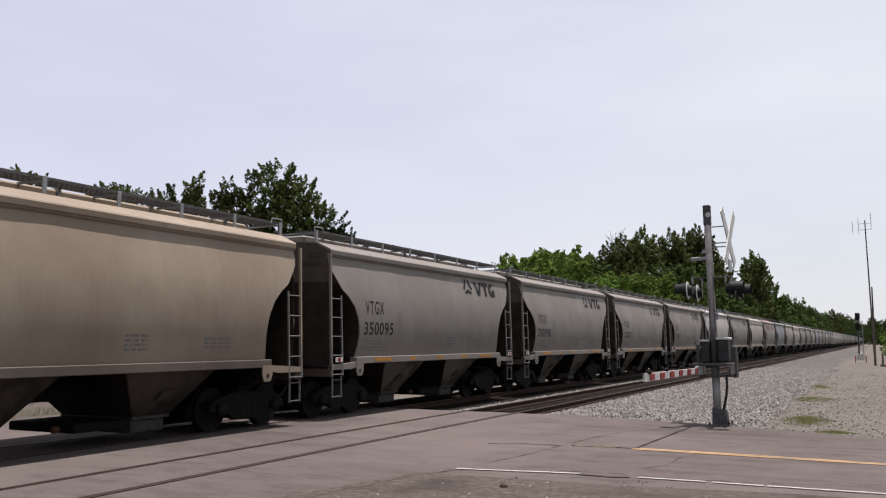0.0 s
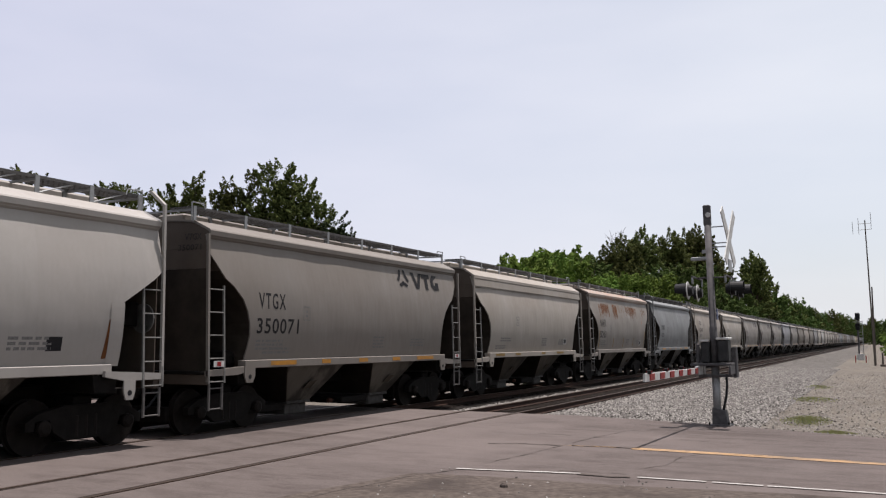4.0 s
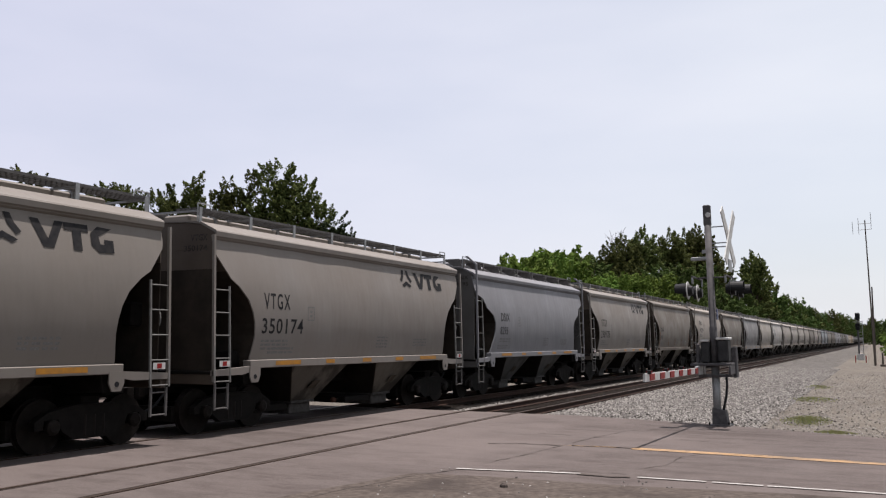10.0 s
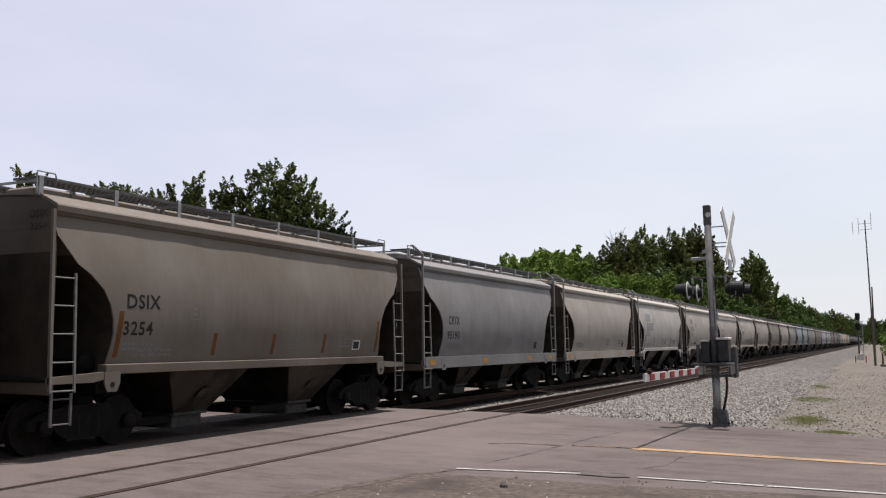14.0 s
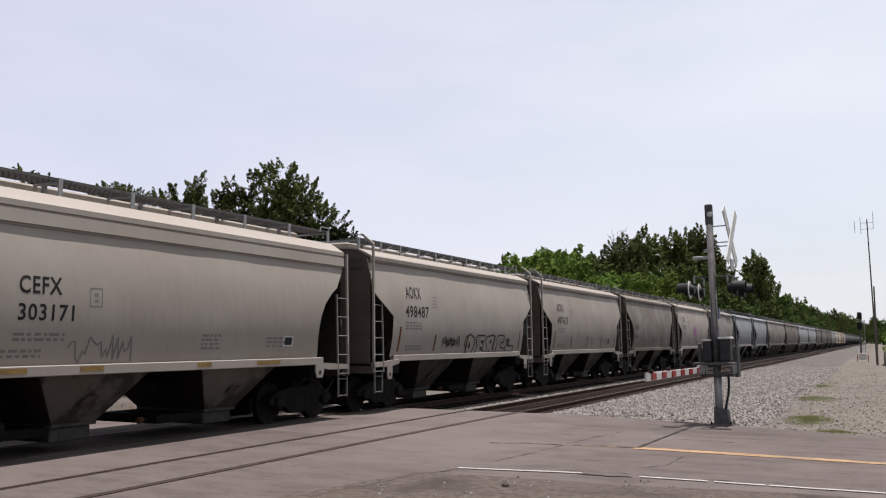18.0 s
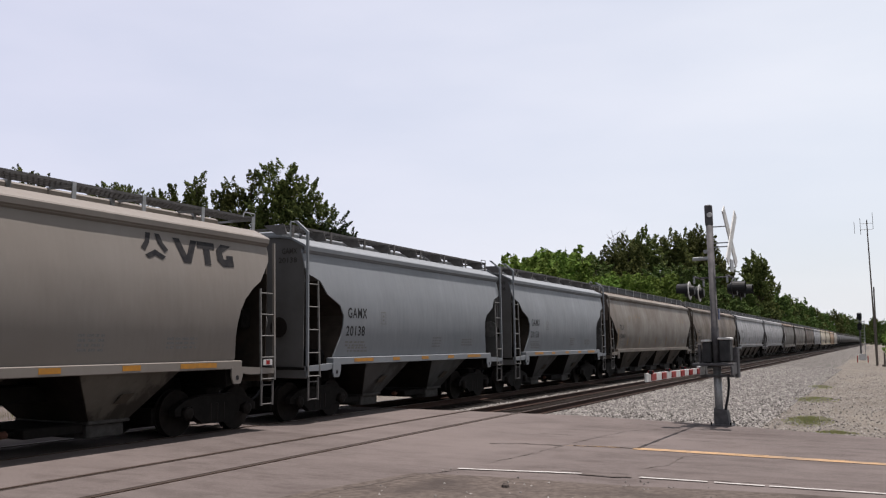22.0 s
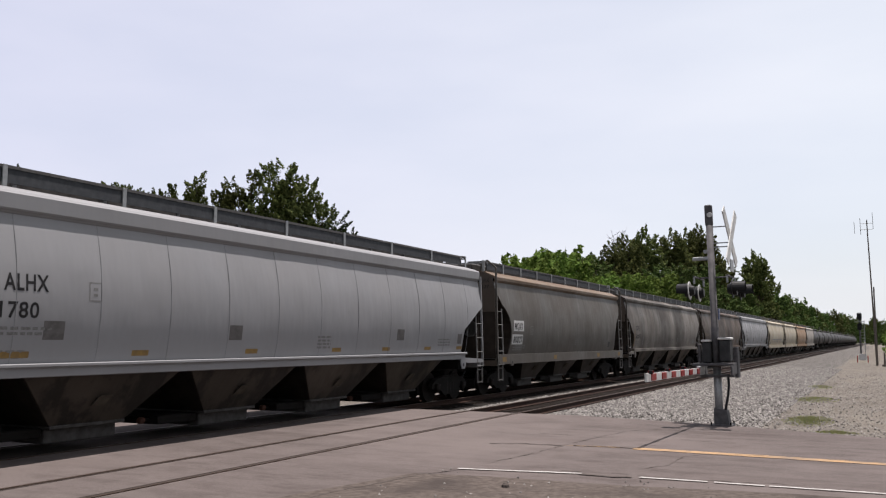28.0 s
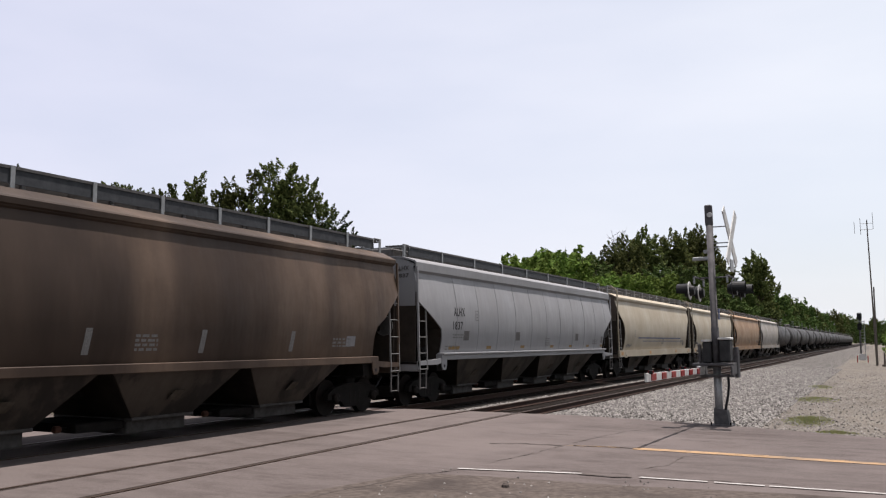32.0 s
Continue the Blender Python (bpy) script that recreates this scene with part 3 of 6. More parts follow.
def roof_geo(half, style):
    """The roof: a turned-down fascia, a slope and a flat crown."""
    if style == "square":
        prof = [(1.425, 3.88), (1.455, 3.90), (1.475, 3.93), (1.475, 4.16), (1.43, 4.21), (1.0, 4.34), (0.0, 4.40)]
    elif style == "lip":
        prof = [(1.45, 3.70), (1.505, 3.71), (1.485, 3.92), (1.465, 3.94), (1.465, 3.955), (1.49, 3.965), (1.485, 4.06), (1.10, 4.30), (0.8, 4.35), (0.0, 4.39)]
    else:
        prof = [(1.40, 3.955), (1.425, 3.975), (1.460, 4.005), (1.466, 4.10), (1.445, 4.13), (1.05, 4.32), (0.75, 4.36), (0.0, 4.40)]
    full = prof + [(-x, z) for x, z in reversed(prof[:-1])]
    v, f = [], []
    ys = [-half, -half + 0.02, half - 0.02, half]
    for y in ys:
        v += [(x, y, z) for x, z in full]
    n = len(full)
    for j in range(len(ys) - 1):
        for k in range(n - 1):
            f.append((j * n + k, j * n + k + n, j * n + k + n + 1, j * n + k + 1)[::-1])
    m = len(v)
    v += [(x * 0.975, y, z - 0.04) for x, y, z in v]
    f += [tuple(i + m for i in reversed(q)) for q in f]
    for j in (0, len(ys) - 1):
        for k in range(n - 1):
            a = j * n + k
            f.append((a, a + 1, a + 1 + m, a + m))
    return v, f


def end_geo(half, s, cut, upper):
    """An end: the upright bulkhead under the roof, or below it the slope sheet that meets the sides at their cut edge."""
    v, f = [], []
    split = 3.3
    rows = [(z, half - 0.03 - lerp_table(CUTS[cut], z), lerp_table(PROFILE, z) - 0.02) for z in LEVELS if (z >= split - 0.01 if upper else z <= split + 0.01)]
    if upper:
        y = half - 0.03 - lerp_table(CUTS[cut], 4.0)
        rows += [(4.09, y, 1.42), (4.28, y, 1.0), (4.36, y, 0.3)]
    for off in (0.0, 0.035):
        for z, y, w in rows:
            for k in range(5):
                v.append((w * (k / 2 - 1), s * (y - off), z))
    n = len(rows)
    for layer in (0, 1):
        for j in range(n - 1):
            for k in range(4):
                a = layer * n * 5 + j * 5 + k
                q = (a, a + 1, a + 6, a + 5)
                f.append(q if (s < 0) == (layer == 0) else tuple(reversed(q)))
    for k in range(4):
        f.append((k, k + 1, n * 5 + k + 1, n * 5 + k))
    return v, f


def grating_geo(x0, x1, y0, y1, z, step=0.11):
    """An open walkway: long bars, cross bars and a rim."""
    g = empty_geo()
    n = 5
    for k in range(n):
        x = x0 + (x1 - x0) * k / (n - 1)
        box(g, x - 0.014, x + 0.014, y0, y1, z - 0.035, z)
    m = int((y1 - y0) / step)
    for k in range(m + 1):
        y = y0 + (y1 - y0) * k / m
        box(g, x0, x1, y - 0.012, y + 0.012, z - 0.02, z - 0.004)
    return g


def hopper_car(spec):
    """A covered hopper in its own space: y along the track, the foot of its middle at the origin."""
    L, cut, bays, style = spec["length"], spec["cut"], spec["bays"], spec["style"]
    half = L / 2 - 0.62
    paint = M_WHITE
    car = thing("covered_hopper", "covered hopper car", "freight car", "cars of the freight train")
    for s in (-1, 1):
        part("side", side_geo(half, cut, s, spec["seed"], spec.get("dent", 0.01)), paint, car, smooth=True)
    inset = lerp_table(CUTS[cut], 4.0)
    part("roof", roof_geo(half - inset, style), paint, car)
    for s in (-1, 1):
        part("end", end_geo(half, s, cut, True), paint, car)
        part("end_slope_sheet", end_geo(half, s, cut, False), M_END_SHADE, car)
    # side sills
    c = CUTS[cut][0][1]
    sill_end = half - (0.1 if spec["sill"] == "full" else c - 0.1)
    for s in (-1, 1):
        if spec["sill"] == "full":
            g = prism(empty_geo(), [(-half + 0.15, 1.08), (half - 0.15, 1.08), (half - 0.05, 1.22), (half - 0.05, 1.42), (-half + 0.05, 1.42), (-half + 0.05, 1.22)], *sorted((s * 1.50, s * 1.61)))
        else:
            g = box(empty_geo(), *sorted((s * 1.40, s * (1.535 if spec["sill"] == "low" else 1.61))), -sill_end, sill_end, 1.315, 1.485, 0.012)
        part("side_sill", g, paint, car)
        if spec["sill"] == "ledge":
            part("sill_flange", box(empty_geo(), *sorted((s * 1.44, s * 1.68)), -sill_end, sill_end, 1.475, 1.53, 0.01), paint, car)
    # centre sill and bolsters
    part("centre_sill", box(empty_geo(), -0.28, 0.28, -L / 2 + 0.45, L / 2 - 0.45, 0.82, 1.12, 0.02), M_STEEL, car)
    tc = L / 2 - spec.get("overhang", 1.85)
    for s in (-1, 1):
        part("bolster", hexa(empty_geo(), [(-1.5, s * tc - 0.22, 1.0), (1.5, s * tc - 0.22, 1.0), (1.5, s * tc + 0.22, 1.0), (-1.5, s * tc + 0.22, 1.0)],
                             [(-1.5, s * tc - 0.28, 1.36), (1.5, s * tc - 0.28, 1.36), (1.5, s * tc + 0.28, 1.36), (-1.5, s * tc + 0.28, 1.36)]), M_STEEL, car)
        truck(car, s * tc)
    # hopper bays with their outlet gates
    span = (2 * tc - 2.25) / bays if bays > 2 else 3.72
    top = 1.20 if bays == 2 else span * 0.47
    foot = 0.44 if bays == 2 else span * 0.21
    for k in range(bays):
        y = -span * bays / 2 + span * (k + 0.5)
        w, zb, zt = 0.92 if bays == 2 else 1.0, 0.46, 1.37
        geo = hexa(empty_geo(), [(-w, y - foot, zb), (w, y - foot, zb), (w, y + foot, zb), (-w, y + foot, zb)],
                   [(-1.50, y - top, zt), (1.50, y - top, zt), (1.50, y + top, zt), (-1.50, y + top, zt)])
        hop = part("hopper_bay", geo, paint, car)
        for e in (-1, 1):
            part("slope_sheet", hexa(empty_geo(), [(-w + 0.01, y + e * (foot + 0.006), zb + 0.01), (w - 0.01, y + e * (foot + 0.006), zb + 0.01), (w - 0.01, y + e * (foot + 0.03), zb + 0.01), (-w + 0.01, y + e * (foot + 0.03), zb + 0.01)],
                                     [(-1.49, y + e * (top + 0.004), 1.36), (1.49, y + e * (top + 0.004), 1.36), (1.49, y + e * (top + 0.02), 1.36), (-1.49, y + e * (top + 0.02), 1.36)]), M_DEEP_SHADE, hop)
        # the worn hand hole or stain plate on the bay's side, its flanged outlet and the gate that slides out of it
        m = 0.45
        xs, ys, zs = w + (1.50 - w) * m, foot + (top - foot) * m, zb + (zt - zb) * m
        part("inspection_patch", hexa(empty_geo(), [(xs - 0.02, y - 0.14, zs - 0.1), (xs + 0.001, y - 0.14, zs - 0.1), (xs + 0.001, y + 0.14, zs - 0.1), (xs - 0.02, y + 0.14, zs - 0.1)],
                                      [(xs + 0.10, y - 0.05, zs + 0.08), (xs + 0.124, y - 0.05, zs + 0.08), (xs + 0.124, y + 0.22, zs + 0.08), (xs + 0.10, y + 0.22, zs + 0.08)]), M_BAYSTAIN, hop)
        part("outlet_flange", box(empty_geo(), -w - 0.03, w + 0.03, y - foot - 0.03, y + foot + 0.03, zb - 0.04, zb + 0.02, 0.008), M_OUTLET, hop)
        part("outlet_gate", box(empty_geo(), -0.86, 0.86, y - foot + 0.02, y + foot - 0.02, 0.17, zb - 0.04, 0.02), M_OUTLET, hop)
        rail = y - foot - (1.25 if bays == 2 else span * 0.3)
        part("gate_frame", box(empty_geo(), -0.84, 0.84, rail, y - foot - 0.03, 0.28, 0.44, 0.015), M_STEEL, hop)
        part("gate_shaft", tube(empty_geo(), (0.60, rail - 0.16, 0.36), (0.60, rail, 0.36), 0.035, n=8), M_STEEL, hop)
        part("gate_handle", lathe(empty_geo(), [(-0.07, 0.045), (-0.05, 0.065), (0.05, 0.065), (0.07, 0.045)], (0.60, rail - 0.2, 0.36), "y", 10), M_HANDLE, hop)
    # end platforms, corner posts, ladders
    for s in (-1, 1):
        e = s * (half + 0.03)
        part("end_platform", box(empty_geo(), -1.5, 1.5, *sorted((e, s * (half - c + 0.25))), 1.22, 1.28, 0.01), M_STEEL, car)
        part("end_sill", box(empty_geo(), -1.53, 1.53, *sorted((e - s * 0.02, e - s * 0.16)), 1.02, 1.24, 0.015), paint, car)
        for q in (-1, 1):
            top = 4.02 if style != "post" else 4.42
            xt = 1.475 if style != "post" else 1.50
            y0, y1 = sorted((e, e - s * 0.055))
            a0, a1 = sorted((q * 1.555, q * 1.61))
            b0, b1 = sorted((q * xt, q * (xt + 0.055)))
            g = hexa(empty_geo(), [(a0, y0, 1.08), (a1, y0, 1.08), (a1, y1, 1.08), (a0, y1, 1.08)], [(b0, y0, top), (b1, y0, top), (b1, y1, top), (b0, y1, top)])
            if style == "post":
                hexa(g, [(q * 1.48, e, 4.42), (q * 1.555, e, 4.42), (q * 1.555, e - s * 0.07, 4.42), (q * 1.48, e - s * 0.07, 4.42)],
                     [(q * 1.13, e, 4.70), (q * 1.22, e, 4.70), (q * 1.22, e - s * 0.07, 4.70), (q * 1.13, e - s * 0.07, 4.70)])
            part("corner_post", g, paint, car)
        q = 1
        ya = min(e - s * 0.03, e - s * 0.49)
        top = spec.get("ladder_top", 3.0)
        ladder(car, "side_ladder", q * 1.60, ya, 1.05, top, 0.46, 5, M_LADDER)
        ladder(car, "stirrup_step", q * 1.58, ya + 0.04, 0.52, 1.04, 0.38, 2, M_STEP)
        # bent plate with the jacking hole
        lug = style == "post" and spec["sill"] == "low"
        yj = s * (half - (0.78 if lug else c + 0.05))
        zl = 1.20 if lug else 1.36
        w = 0.13 if lug else 0.17
        g = prism(empty_geo(), [(yj - w, zl), (yj - w, zl - 0.2), (yj - w * 0.6, zl - 0.34), (yj + w * 0.6, zl - 0.34), (yj + w, zl - 0.2), (yj + w, zl)], q * 1.585, q * 1.615)
        pad = part("jacking_pad", g, paint, car)
        part("jacking_hole", lathe(empty_geo(), [(q * 1.617 - 0.003, 0.05), (q * 1.617 + 0.003, 0.05)], (0, yj, zl - 0.22), "x", 12), M_BLACK, pad)
        part("corner_bracket", prism(empty_geo(), [(s * (half + 0.03), 1.19), (s * (half + 0.03), 1.30), (s * (half - c - 0.1), 1.37), (s * (half - c - 0.1), 1.27), (s * (half - c + 0.35), 1.19)][::s], 1.52, 1.60), paint, car)
        part("end_post", box(empty_geo(), -0.06, 0.06, *sorted((e + s * 0.02, e - s * 0.06)), 1.2, 3.3), paint, car)
        # the upright plate between the platform and the bulkhead
        split = 2.9 if bays > 2 else 1.29 if cut in ("step", "angle") else 3.34
        yp = sorted((s * (half - inset - 0.045), s * (half - inset - 0.02)))
        part("end_plate", box(empty_geo(), -1.43, 1.43, *yp, split, 3.74), paint, car)
        # lower plate darker still: the shade below the bulkhead is in its colour
        if split > 1.3:
            part("lower_end_plate", box(empty_geo(), -1.44, 1.44, *yp, 1.29, split - 0.002), M_END_SHADE, car)
        # the opening is a flat dark disc, the shade inside it painted on
        if cut == "step":
            part("plate_opening", lathe(empty_geo(), [(s * (half - 0.0) - 0.016, 0.24), (s * (half - 0.0) - 0.012, 0.24)], (0.75, 0, 2.2), "y", 20), M_DEEP_SHADE, car)
        cp = part("coupler", box(empty_geo(), -0.12, 0.12, *sorted((e - s * 0.1, s * (L / 2 - 0.12))), 0.80, 0.98, 0.02), M_STEEL, car)
        part("knuckle", box(empty_geo(), -0.17, 0.17, *sorted((s * (L / 2 - 0.28), s * (L / 2 - 0.01))), 0.72, 1.02, 0.05), M_WHEEL, cp)
        part("air_hose", path_tube(empty_geo(), [(0.35, e, 0.85), (0.33, s * (L / 2 - 0.35), 0.60), (0.2, s * (L / 2 - 0.08), 0.42), (0.05, s * (L / 2 - 0.005), 0.45)], 0.028), M_BLACK, car)
    # brake gear at the rear end, seen through the cut-away corner
    e = half + 0.05
    g = lathe(empty_geo(), [(-0.014, 0.245), (0.014, 0.245), (0.014, 0.275), (-0.014, 0.275), (-0.014, 0.245)], (1.15, e - 0.12, 2.3), "y", 20)
    for a in range(4):
        t = radians(45 + 90 * a)
        tube(g, (1.15, e - 0.12, 2.3), (1.15 + 0.25 * math.cos(t), e - 0.12, 2.3 + 0.25 * math.sin(t)), 0.012, n=5)
    part("brake_wheel", g, M_LADDER, car)
    part("brake_housing", box(empty_geo(), 0.75, 1.02, e - 0.45, e - 0.08, 2.15, 2.6, 0.03), M_STEEL, car)
    part("air_reservoir", lathe(empty_geo(), [(-0.45, 0.10), (-0.40, 0.19), (0.40, 0.19), (0.45, 0.10)], (0.8, -half + 1.05, 1.5), "x", 14), M_STEEL, car)
    # running boards on both sides of the roof, with hatches between
    big = bays > 2
    up = 0.065 if big else 0.0
    for q in (-1, 1):
        x0, x1 = sorted((q * 0.42, q * 0.98))
        wall = part("running_board", grating_geo(x0, x1, -half + 0.05, half - 0.05, 4.615 + up, spec.get("grate", 0.11)), M_GRATE, car)
        part("board_edge", box(empty_geo(), *sorted((q * 0.985, q * 1.0)), -half + 0.05, half - 0.05, 4.575 + up, 4.625 + up), M_GRATE, wall)
        if spec.get("skirt") and q > 0:
            zb, xb = 4.40, 0.98
            part("board_skirt", hexa(empty_geo(), [(q * xb, -half + 0.4, zb), (q * (xb + 0.02), -half + 0.4, zb), (q * (xb + 0.02), half - 0.4, zb), (q * xb, half - 0.4, zb)],
                                     [(q * 0.96, -half + 0.4, 4.63 + up), (q * 0.98, -half + 0.4, 4.63 + up), (q * 0.98, half - 0.4, 4.63 + up), (q * 0.96, half - 0.4, 4.63 + up)]), M_BOARD, wall)
    n = spec["posts"]
    for k in range(n):
        y = -half + 0.12 + (2 * half - 0.24) * k / (n - 1)
        g = box(empty_geo(), 1.002, 1.025, y - 0.042, y + 0.042, 4.30, 4.625 + up)
        box(g, -1.0, 1.0, y - 0.02, y + 0.02, 4.535 + up, 4.575 + up)
        box(g, -1.025, -1.0, y - 0.045, y + 0.045, 4.30, 4.64 + up)
        if cut == "step":
            plate = empty_geo()
            prism(plate, [(1.10, 4.36), (1.02, 4.60), (0.42, 4.60), (0.80, 4.36)], y - 0.35, y - 0.335)
            g = ([*g[0], *((a, b - 0.0, c) for b, a, c in plate[0])], [*g[1], *(tuple(q + len(g[0]) for q in reversed(w)) for w in plate[1])])
        if style == "post" and cut == "angle" and 0 < k < n - 1:
            tube(g, (0.98, y, 4.32), (0.98, y + 0.75, 4.58), 0.014, n=5)
        part("board_bracket", g, M_STEP if cut == "step" else M_GALV, car)
    hatch = box(empty_geo(), -0.38, 0.38, -half + 0.5, half - 0.5, 4.35, 4.66 if big else 4.57, 0.04)
    trough = part("roof_hatch" if big else "hatch_trough", hatch, M_GRATE, car)
    m = max(4, int(half))
    for k in range(m):
        y = -half + 1.3 + (2 * half - 2.6) * k / (m - 1)
        part("hatch_strap", box(empty_geo(), -0.41, 0.41, y - 0.04, y + 0.04, 4.36, 4.69 if big else 4.595), M_GALV, trough)
    # rounded grab irons at the roof's ends
    for s in (-1, 1):
        for q in (1,):
            y = s * (half - 0.05)
            part("grab_iron", path_tube(empty_geo(), [(q * 1.0, y, 4.32), (q * 1.0, y, 4.70), (q * 1.0, y - s * 0.35, 4.70), (q * 1.0, y - s * 0.4, 4.58)], 0.014), M_GALV, car)
    # upright seams or ribs on the sides
    for y in spec.get("ribs", ()):
        for s in (1,):
            pts = [(s * (lerp_table(PROFILE, z) + 0.004), y, z) for z in (1.45, 1.8, 2.3, 2.8, 3.2, 3.5, 3.75, 3.95)]
            part("side_rib", path_tube(empty_geo(), pts, 0.007, 4), paint, car)
    return car


PAINTED = ("corner_bracket", "side", "roof", "end", "side_sill", "sill_flange", "hopper_bay", "end_sill", "corner_post", "jacking_pad", "end_post", "end_plate", "hatch_trough", "side_rib")


def kind_name(ob):
    return ob.name.split(".")[0]


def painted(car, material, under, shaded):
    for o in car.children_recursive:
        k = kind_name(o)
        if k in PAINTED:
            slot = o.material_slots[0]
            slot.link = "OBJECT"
            # bays and ends take paints that already hold some of their shade
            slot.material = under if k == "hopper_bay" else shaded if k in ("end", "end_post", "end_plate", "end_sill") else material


# lettering and marks that follow the curve of the side


def on_side(me, x_off=0.0035):
    bm = bmesh.new()
    bm.from_mesh(me)
    for _ in range(3):
        long = [e for e in bm.edges if e.calc_length() > 0.07]
        if long:
            bmesh.ops.subdivide_edges(bm, edges=long, cuts=1)
            bmesh.ops.triangulate(bm, faces=bm.faces[:])
    bm.to_mesh(me)
    bm.free()
    for v in me.vertices:
        v.co.x = side_at(v.co.y, v.co.z) + x_off
    return me


def lettering(car, text, y, z, height, width, material=None, name="lettering", bold=0.018, space=1.1):
    cu = bpy.data.curves.new("lettering", "FONT")
    cu.body = text
    cu.size = 1.0
    cu.space_character = space
    cu.offset = bold
    cu.resolution_u = 3
    tmp = bpy.data.objects.new("lettering", cu)
    scene.collection.objects.link(tmp)
    me = bpy.data.meshes.new_from_object(tmp)
    bpy.data.objects.remove(tmp)
    x0, x1 = min(v.co.x for v in me.vertices), max(v.co.x for v in me.vertices)
    z1 = max(v.co.y for v in me.vertices)
    for v in me.vertices:
        v.co = (0, y + (v.co.x - x0) * width / (x1 - x0), z + v.co.y * height / z1)
    on_side(me)
    me.materials.clear()
    me.materials.append(material or M_LETTER)
    ob = new(name, me)
    ob.parent = car
    return ob


def end_lettering(car, text, half, z, height, inset):
    """The same mark, smaller, on the bulkhead of the leading end."""
    cu = bpy.data.curves.new("end_lettering", "FONT")
    cu.body = text
    cu.offset = 0.01
    cu.resolution_u = 2
    tmp = bpy.data.objects.new("end_lettering", cu)
    scene.collection.objects.link(tmp)
    me = bpy.data.meshes.new_from_object(tmp)
    bpy.data.objects.remove(tmp)
    x1, z1 = max(v.co.x for v in me.vertices), max(v.co.y for v in me.vertices)
    width = 0.095 * len(text) + 0.06
    for v in me.vertices:
        v.co = (1.22 - width + v.co.x * width / x1, -half + 0.014 + inset, z + v.co.y * height / z1)
    me.materials.clear()
    me.materials.append(M_ENDMARK)
    ob = new("end_lettering", me)
    ob.parent = car
    return ob


def side_quad(y0, y1, z0, z1, lift=0.0025, shear=0.0):
    """A strip of tape or paint on the side, bent with it."""
    n = max(1, int((z1 - z0) / 0.08))
    m = max(1, int((y1 - y0) / 0.15))
    g = empty_geo()
    for j in range(n + 1):
        z = z0 + (z1 - z0) * j / n
        for k in range(m + 1):
            y = y0 + (y1 - y0) * k / m + shear * (z - z0)
            g[0].append((side_at(y, z) + lift, y, z))
    for j in range(n):
        for k in range(m):
            a = j * (m + 1) + k
            g[1].append((a, a + 1, a + m + 2, a + m + 1))
    return g


def decal(car, name, y0, y1, z0, z1, material, lift=0.0025, shear=0.0):
    return part(name, side_quad(y0, y1, z0, z1, lift, shear), material, car)


def bars(car, y, z, rows, width, rnd, gap=0.082, tall=0.048):
    """Small stencilled data that cannot be read, as plain bars."""
    g = empty_geo()
    for r in range(rows):
        x = y
        while x < y + width:
            w = rnd.uniform(0.06, 0.2)
            q = side_quad(x, min(x + w, y + width), z - r * gap - tall, z - r * gap)
            i = len(g[0])
            g[0].extend(q[0])
            g[1].extend(tuple(a + i for a in f) for f in q[1])
            x += w + rnd.uniform(0.03, 0.06)
    return tagged(part("stencil_text", g, M_FAINT, car), kind="stuff")


def scrawl(car, strokes, width, material, name="graffiti"):
    """Spray-paint strokes: lines of (y, z) points with a round brush."""
    g = empty_geo()
    for pts in strokes:
        line = []
        for (a, b), (c, d) in zip(pts, pts[1:]):
            n = max(2, int(math.hypot(c - a, d - b) / 0.06))
            line += [(a + (c - a) * k / n, b + (d - b) * k / n) for k in range(n)]
        line.append(pts[-1])
        for k, (y, z) in enumerate(line):
            a, b = line[max(k - 1, 0)], line[min(k + 1, len(line) - 1)]
            dy, dz = b[0] - a[0], b[1] - a[1]
            d = math.hypot(dy, dz) or 1
            ny, nz = -dz / d * width / 2, dy / d * width / 2
            for s in (1, -1):
                zz = z + s * nz
                g[0].append((side_at(y, zz) + 0.007, y + s * ny, zz))
            if k:
                i = len(g[0]) - 4
                g[1].append((i, i + 2, i + 3, i + 1))
    return part(name, g, material, car)

# each kind of hopper, built once
SPECS = {
    "small_round": dict(length=12.78, cut="round", bays=2, style="plain", sill="band", posts=8, seed=1),
    "small_lip": dict(length=12.78, cut="round", bays=2, style="lip", sill="band", posts=8, seed=2),
    "small_angle": dict(length=12.78, cut="angle", bays=2, style="post", sill="low", posts=11, seed=3, ladder_top=2.9, dent=0.013),
    "small_step": dict(length=12.78, cut="step", bays=2, style="post", sill="band", posts=8, seed=4, ladder_top=3.3, dent=0.004),
    "small_full": dict(length=12.78, cut="round", bays=2, style="post", sill="full", posts=9, seed=5),
    "long_round": dict(length=21.3, cut="deep", bays=4, style="plain", sill="band", posts=13, seed=6, overhang=2.1, skirt=True, grate=0.14),
    "long_square": dict(length=21.3, cut="square", bays=4, style="square", sill="ledge", posts=9, seed=7, overhang=2.1, skirt=True, grate=0.14,
                        ribs=[-9.2 + 1.64 * k for k in range(12) if 0 < k < 12]),
    "mid_long": dict(length=19.6, cut="round", bays=3, style="post", sill="full", posts=11, seed=9, overhang=2.0, grate=0.14),
    "mid_full": dict(length=17.4, cut="round", bays=3, style="post", sill="full", posts=10, seed=8, overhang=2.0, grate=0.14, skirt=True),
}
MASTERS = {k: hopper_car(v) for k, v in SPECS.items()}

